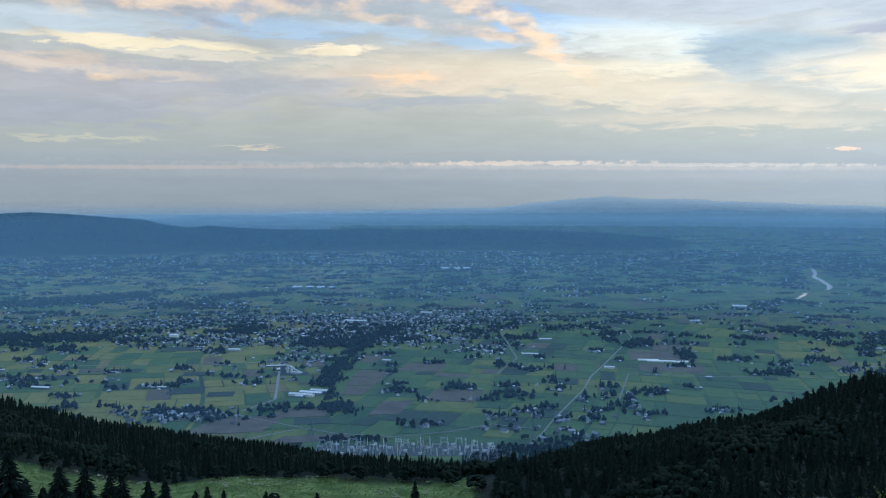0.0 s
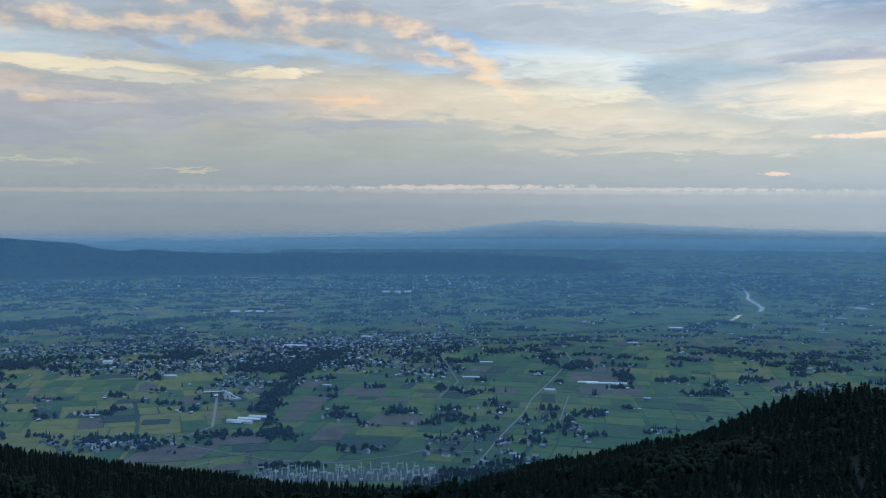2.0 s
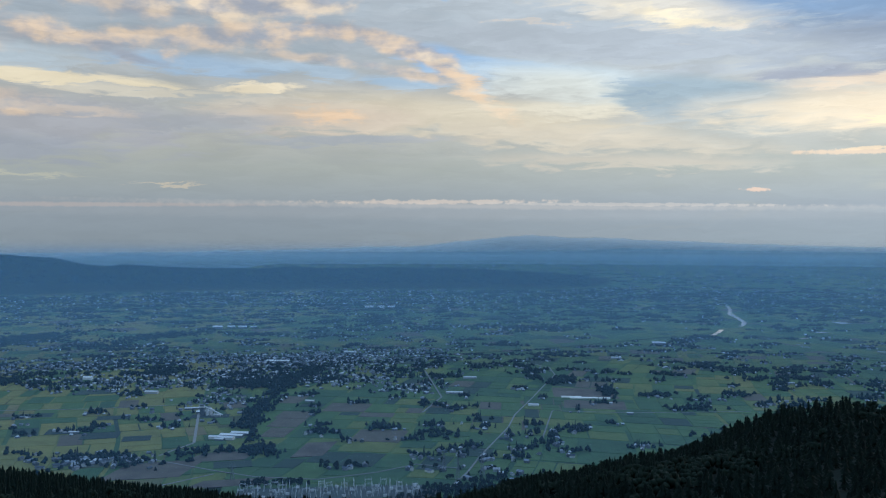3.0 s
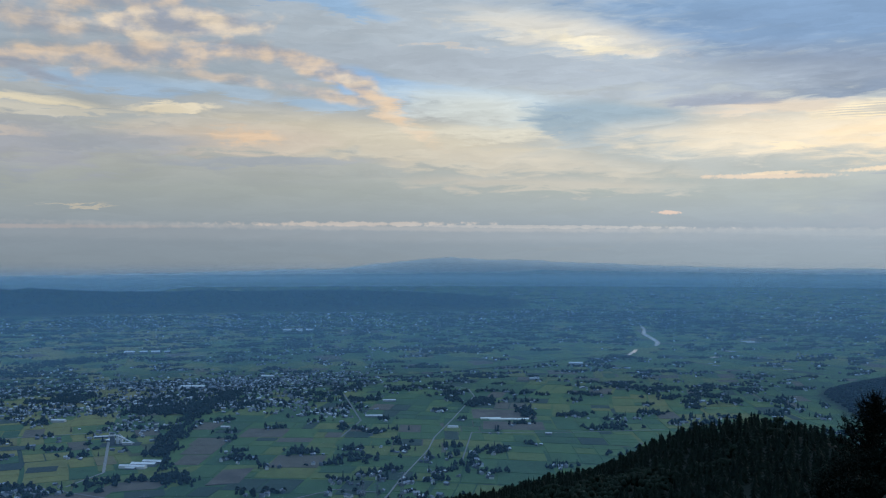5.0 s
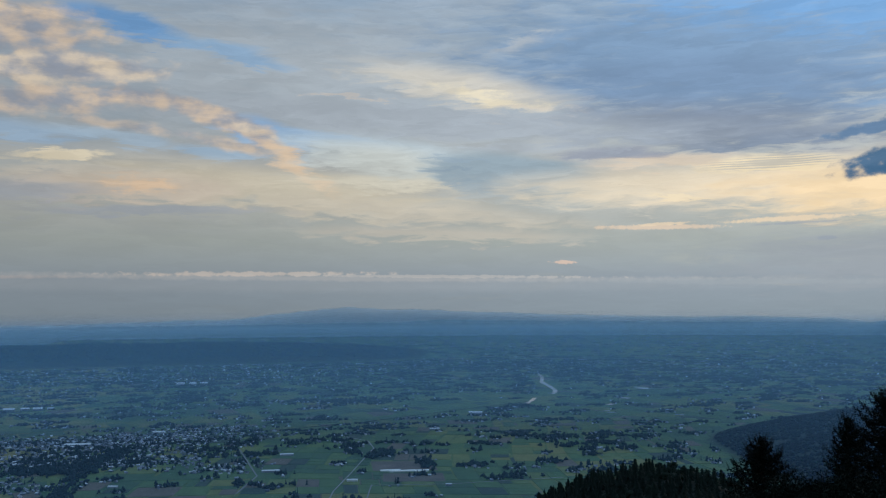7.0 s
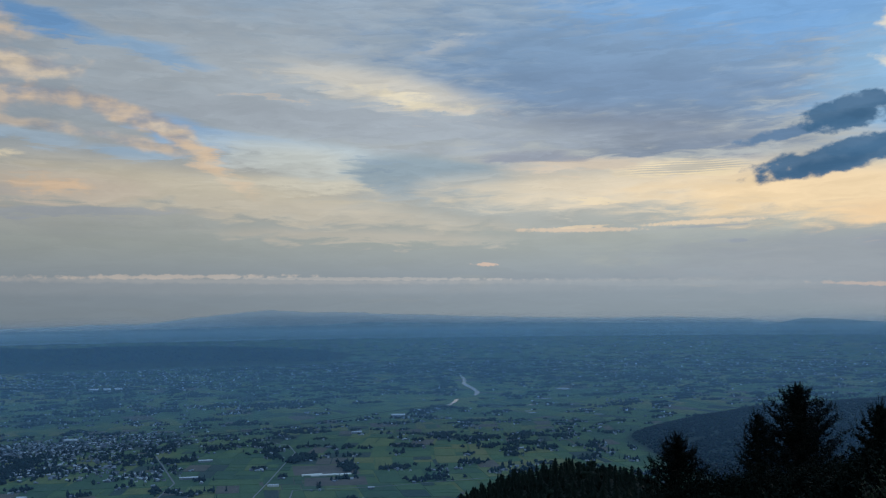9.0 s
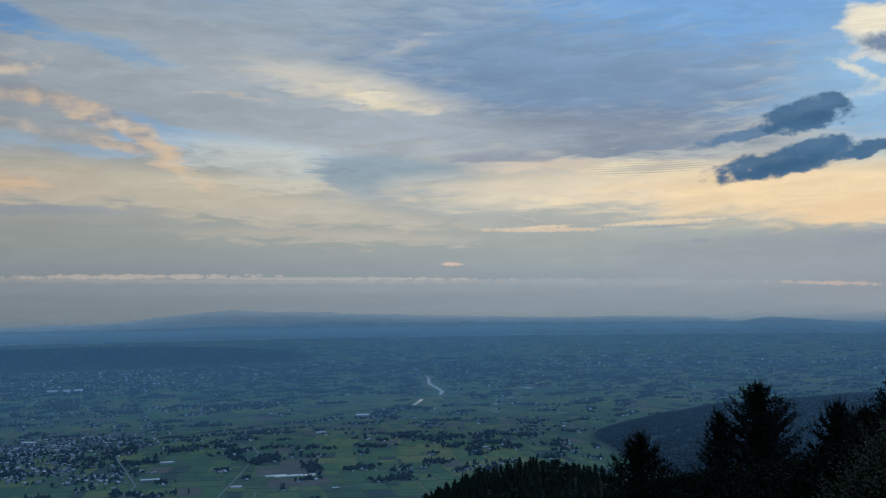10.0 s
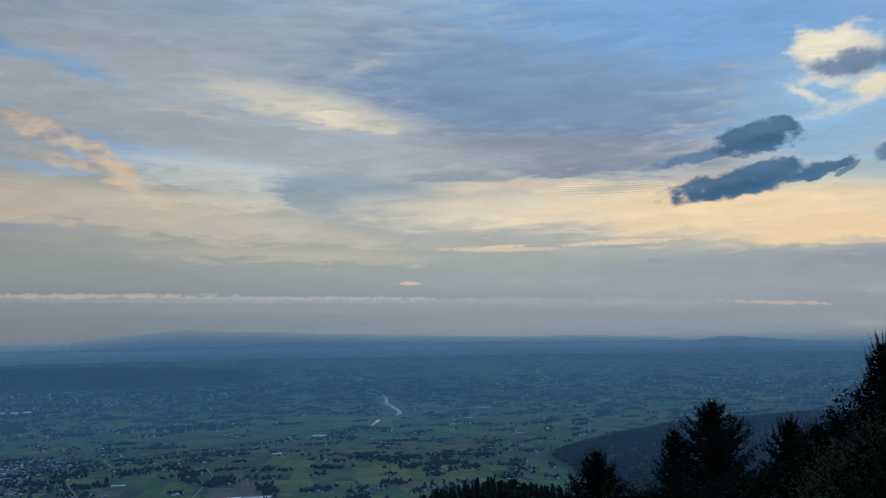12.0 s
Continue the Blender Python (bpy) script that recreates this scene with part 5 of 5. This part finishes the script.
# ---- the meadow on the slope ----
blade, head = Shape(), Shape()
for i in range(5):
    t = i * 1.256
    blade.add([(0.12 * math.cos(t), 0.12 * math.sin(t), 0), (0.12 * math.cos(t + 1.6), 0.12 * math.sin(t + 1.6), 0), (0.55 * math.cos(t + 0.8), 0.55 * math.sin(t + 0.8), 0.85 + 0.15 * (i % 2))], [(0, 1, 2)])
head = lumpy(41, 5, 5)
tufts, heads = [], []
for _ in range(15000):
    a, d = rng.uniform(-33, 2.5), rng.uniform(282, 402)
    x, y = d * math.sin(radians(a)), d * math.cos(radians(a))
    z = float(land_z(x, y)) - 0.05
    n = float(rough(np.float64(x), np.float64(y), 9, 3.0))
    tufts.append((0, x, y, z, rng.uniform(0, 6), rng.uniform(0.6, 1.4), rng.uniform(0.35, 0.9)))
    if n > 0.25 and rng.random() < 0.10:
        heads.append((0, x, y, z, rng.uniform(0, 6), rng.uniform(0.9, 2.2), rng.uniform(0.4, 0.8)))
tagged(joined("meadow_grass", [blade], tufts, GRASS), "rough green meadow grass on the hillside clearing", "grass", kind="stuff")
tagged(joined("meadow_weeds", [head], heads, SEED), "pale flowering weeds patched through the meadow", "weeds", kind="stuff")
for a, d, w, h in ((-14.1, 396, 11, 6.5), (-12.0, 399, 9, 5), (-7.4, 398, 12, 8), (-5.4, 396, 10, 7), (-2.3, 398, 11, 8), (0.6, 392, 11, 7), (2.2, 372, 12, 7), (4.0, 350, 11, 8), (5.4, 330, 9, 6), (-9.9, 399, 6, 3.5), (-10.8, 352, 6, 3.5), (-3.4, 320, 7, 6.5), (-20, 401, 8, 5), (-24, 402, 9, 6)):
    x, y = d * math.sin(radians(a)), d * math.cos(radians(a))
    tree("meadow_bush", rng.choice(round_meshes), BROADLEAF, (x, y, float(land_z(x, y)) - 0.4), w, h, rng.uniform(0, 6), "rounded dark bush at the meadow edge", "bush", "meadow bushes")

# cedars standing on the steep slope below
near_meshes = [conifer(32, 15, 50 + i, 0.5, 0.62).mesh("crown") for i in range(4)]
for a, up, d, k in ((-26.1, -14.0, 105, 1.1), (-25.2, -15.6, 112, 0.9), (-23.4, -15.15, 118, 1.1), (-22.0, -15.35, 122, 1.0), (-20.6, -15.95, 124, 1.0), (-19.9, -16.1, 120, 1.0), (-18.4, -16.5, 128, 1.0), (-17.4, -16.55, 130, 0.9),
                    (-15.6, -17.3, 126, 0.9), (-14.9, -17.1, 132, 0.8), (-13.9, -17.4, 128, 0.8), (-11.3, -17.6, 134, 0.8), (-8.1, -17.85, 136, 0.8), (-1.8, -17.3, 140, 0.6), (-24.3, -16.2, 100, 1.0)):
    x, y = d * math.sin(radians(a)), d * math.cos(radians(a))
    z = float(land_z(x, y)) - 0.5
    h = H + d * math.tan(radians(up)) - z
    tree("young_cedar", rng.choice(near_meshes), CEDAR, (x, y, z), max(h * 1.15, 8) * k, h, rng.uniform(0, 6), "young dark cedar on the steep slope below the lookout", "tree", "young cedars below the lookout")


# ---- larches, bushes and the silvery shrub beside the lookout ----
def larch(a, d, up, spread_w, seed, lean=0.0, low=0.12, branches=120):
    """An open larch: a stem, rising limbs, and tufts of needles all along them."""
    r = random.Random(seed)
    x, y = d * math.sin(radians(a)), d * math.cos(radians(a))
    z = float(land_z(x, y)) - 0.3
    h = H + d * math.tan(radians(up)) - z
    wood, tuft = Shape(), Shape()
    wood.bar((0, 0, 0), (lean * 0.5, 0, h * 0.55), 0.16, 0.09, 7).bar((lean * 0.5, 0, h * 0.55), (lean, 0, h * 0.99), 0.09, 0.02, 6)

    def needles(p, size, n=6):
        for _ in range(n):
            v = Vector((r.gauss(0, 1), r.gauss(0, 1), r.gauss(0.25, 1))).normalized() * size * r.uniform(0.7, 1.3)
            s_ = v.cross(Vector((r.gauss(0, 1), r.gauss(0, 1), r.gauss(0, 1)))).normalized() * size * 0.22
            tuft.add([p - s_, p + s_, p + v], [(0, 1, 2)])

    for k in range(branches):
        q = low + (1 - low) * (k + r.random()) / branches
        t = k * 2.4 + r.uniform(-0.4, 0.4)
        reach = min(spread_w * 0.58, 1.12 * spread_w * (1 - q) ** 0.72) * r.uniform(0.6, 1.2) + 0.12
        p0 = Vector((lean * q, 0, h * q))
        p1 = p0 + Vector((math.cos(t) * reach * 0.55, math.sin(t) * reach * 0.55, -0.02 * reach))
        p2 = p0 + Vector((math.cos(t) * reach, math.sin(t) * reach, 0.30 * reach * r.uniform(0.5, 1.5)))
        wood.bar(p0, p1, 0.035, 0.022, 4).bar(p1, p2, 0.022, 0.006, 4)
        n = int(8 + 11 * reach)
        for i in range(n):
            f = (i + 1.5) / (n + 0.5)
            p = p0.lerp(p1, f * 2) if f < 0.5 else p1.lerp(p2, f * 2 - 1)
            needles(p + Vector((r.gauss(0, 0.07), r.gauss(0, 0.07), r.gauss(0, 0.06))), 0.145)
            if i % 3 == 0 and reach > 0.5:
                side = Vector((-math.sin(t), math.cos(t), r.uniform(0.0, 0.5))) * r.choice((-1, 1)) * reach * r.uniform(0.15, 0.4) * (1 - 0.5 * f)
                wood.bar(p, p + side, 0.010, 0.004, 3)
                for j in range(6):
                    needles(p + side * ((j + 1) / 6), 0.10, 3)
        for _ in range(3):   # upright shoots at the tip
            b0 = p1.lerp(p2, r.uniform(0.3, 1.0))
            sh = Vector((math.cos(t) * 0.25, math.sin(t) * 0.25, r.uniform(0.5, 1.0))) * r.uniform(0.4, 1.05)
            wood.bar(b0, b0 + sh, 0.009, 0.003, 3)
            for j in range(7):
                needles(b0 + sh * ((j + 1) / 7), 0.085 * (1.25 - 0.1 * j), 3)
    for j in range(10):
        needles(Vector((lean, 0, h * (0.93 + 0.07 * j / 9))), 0.10)
    top = new("larch_tree")
    top.location = (x, y, z)
    part("trunk", wood, BARK, top)
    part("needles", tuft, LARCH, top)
    return tagged(top, "dark open-branched larch standing against the hazy plain", "tree", "larches beside the lookout")


larch(42.5, 74, -4.56, 5.3, 61, 0.0, 0.10, 200)
larch(40.1, 72, -6.3, 2.4, 62, 0.2, 0.10, 110)
larch(35.5, 66, -7.65, 3.4, 63, 0.0, 0.10, 130)
larch(46.8, 52, -5.66, 2.2, 64, 0.0, 0.08, 90)
larch(48.2, 50, -5.9, 1.5, 65, 0.1, 0.08, 80)
larch(52.05, 40, -1.28, 1.5, 66, 0.0, 0.05, 110)
larch(53.6, 38, -0.3, 1.9, 67, 0.0, 0.05, 120)


def bush(name, a, d, up, w, seed, mat, leaf, n, label, category, group, lobes=9):
    """A bush of many small leaves on stems, uneven in outline."""
    r = random.Random(seed)
    x, y = d * math.sin(radians(a)), d * math.cos(radians(a))
    z = float(land_z(x, y)) - 0.2
    h = H + d * math.tan(radians(up)) - z
    wood, leaves = Shape(), Shape()
    tops = []
    for i in range(lobes):
        t, q = r.uniform(0, 6.28), math.sqrt(r.random())
        p = Vector((math.cos(t) * q * w * 0.40, math.sin(t) * q * w * 0.40, h * (0.95 - 0.42 * q * q) * r.uniform(0.75, 1.0)))
        if i == 0:
            p = Vector((0, 0, h * 0.93))
        tops.append(p)
        wood.bar((p.x * 0.15, p.y * 0.15, 0), (p.x * 0.6, p.y * 0.6, p.z * 0.5), 0.03, 0.022, 5).bar((p.x * 0.6, p.y * 0.6, p.z * 0.5), p, 0.022, 0.006, 5)
    for _ in range(n):
        p = r.choice(tops)
        f = r.random() ** 0.6
        e = w * 0.17 * (1.15 - 0.6 * f)
        c = Vector((p.x * (0.3 + 0.7 * f), p.y * (0.3 + 0.7 * f), p.z * f)) + Vector((r.gauss(0, e), r.gauss(0, e), r.gauss(0, e * 0.6)))
        if c.z < 0.05:
            c.z = r.uniform(0.05, 0.5)
        big = 1.0 if f > 0.75 else 2.0
        v = Vector((r.gauss(0, 1), r.gauss(0, 1), r.gauss(0.6, 0.8))).normalized() * leaf * big * r.uniform(0.7, 1.3)
        s_ = v.cross(Vector((r.gauss(0, 1), r.gauss(0, 1), r.gauss(0, 1)))).normalized() * leaf * big * 0.34
        leaves.add([c, c + v * 0.5 + s_, c + v, c + v * 0.5 - s_], [(0, 1, 2, 3)])
    top = new(name)
    top.location = (x, y, z)
    part("stem", wood, BARK, top)
    part("leaves", leaves, mat, top)
    return tagged(top, label, category, group)


for i, (a, d, up, w) in enumerate(((33.6, 60, -10.9, 3.2), (34.6, 57, -10.4, 3.2), (36.0, 58, -9.9, 3.4), (37.4, 60, -9.3, 3.8), (38.8, 60, -9.1, 4.0), (40.6, 62, -8.9, 4.2), (42.6, 58, -8.7, 4.2), (44.6, 56, -8.4, 4.0), (46.0, 50, -7.6, 3.6), (47.8, 46, -6.6, 3.6),
                                   (49.2, 40, -4.3, 2.6), (50.4, 38, -3.4, 2.6), (51.6, 34, -2.9, 2.6), (38.0, 44, -11.0, 3.6), (41.5, 42, -10.4, 3.6), (45.0, 40, -9.4, 3.6), (35.0, 46, -12.0, 3.4), (49.0, 34, -7.0, 3.4), (52.5, 30, -4.6, 3.0))):
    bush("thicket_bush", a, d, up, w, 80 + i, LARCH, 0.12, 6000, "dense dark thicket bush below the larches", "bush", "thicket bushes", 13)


def shrub(name, a, d, up, w, seed, mat, leaf, shoots, label, group):
    """A shrub of long upright shoots, leaves set alternately along each."""
    r = random.Random(seed)
    x, y = d * math.sin(radians(a)), d * math.cos(radians(a))
    z = float(land_z(x, y)) - 0.2
    h = H + d * math.tan(radians(up)) - z
    wood, leaves, core = Shape(), Shape(), Shape()
    # near-black leaf core: the shade inside the shrub, put into colour
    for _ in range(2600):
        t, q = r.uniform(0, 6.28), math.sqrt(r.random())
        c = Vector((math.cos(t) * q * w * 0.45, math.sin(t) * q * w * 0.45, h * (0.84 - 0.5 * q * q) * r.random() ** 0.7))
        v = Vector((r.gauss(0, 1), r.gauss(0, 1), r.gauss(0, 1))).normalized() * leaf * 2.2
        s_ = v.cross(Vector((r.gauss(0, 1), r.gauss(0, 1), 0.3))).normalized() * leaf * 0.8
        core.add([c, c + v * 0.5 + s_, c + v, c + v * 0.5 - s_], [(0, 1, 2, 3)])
    for _ in range(shoots):
        t, q = r.uniform(0, 6.28), math.sqrt(r.random())
        foot = Vector((math.cos(t) * q * w * 0.42, math.sin(t) * q * w * 0.42, h * (0.86 - 0.5 * q * q) * r.uniform(0.45, 0.9)))
        rise = Vector((math.cos(t) * q * 0.45 + r.gauss(0, 0.25), math.sin(t) * q * 0.45 + r.gauss(0, 0.25), 1.0)).normalized() * r.uniform(0.3, 0.65)
        wood.bar(foot, foot + rise, 0.006, 0.002, 3)
        n = 15
        for i in range(n):
            p = foot + rise * ((i + 1) / n)
            b = i * 2.4 + r.uniform(-0.5, 0.5)
            v = (Vector((math.cos(b), math.sin(b), r.uniform(0.3, 1.0))).normalized()) * leaf * r.uniform(0.7, 1.2) * (1.15 - 0.4 * i / n)
            s_ = v.cross(Vector((r.gauss(0, 0.4), r.gauss(0, 0.4), 1))).normalized() * leaf * 0.22
            leaves.add([p, p + v * 0.5 + s_, p + v, p + v * 0.5 - s_], [(0, 1, 2, 3)])
    top = new(name)
    top.location = (x, y, z)
    part("stem", wood, BARK, top)
    part("leaves", leaves, mat, top)
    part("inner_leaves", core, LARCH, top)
    return tagged(top, label, "shrub", group)


for i, (a, d, up, w) in enumerate(((50.2, 12.5, -6.0, 1.5), (48.4, 11.5, -8.6, 1.3), (46.9, 11.0, -11.2, 1.1), (45.2, 10.6, -13.6, 1.0), (52.2, 12.0, -4.4, 1.7), (51.2, 13.0, -4.0, 1.6), (49.4, 12.2, -6.6, 1.5), (47.6, 11.6, -9.4, 1.3))):
    shrub("silver_shrub", a, d, up, w, 110 + i, SILVER, 0.06, 330, "silvery green leafy shrub beside the lookout", "silvery shrubs")
for i, (a, d, up, w) in enumerate(((27.0, 19, -14.9, 1.2), (29.0, 18.5, -14.5, 1.2), (31.0, 18, -13.6, 1.5))):
    shrub("lookout_shrub", a, d, up, w, 120 + i, SPRIG, 0.085, 120, "yellow-green leafy shrub on the slope below", "shrubs below the lookout")
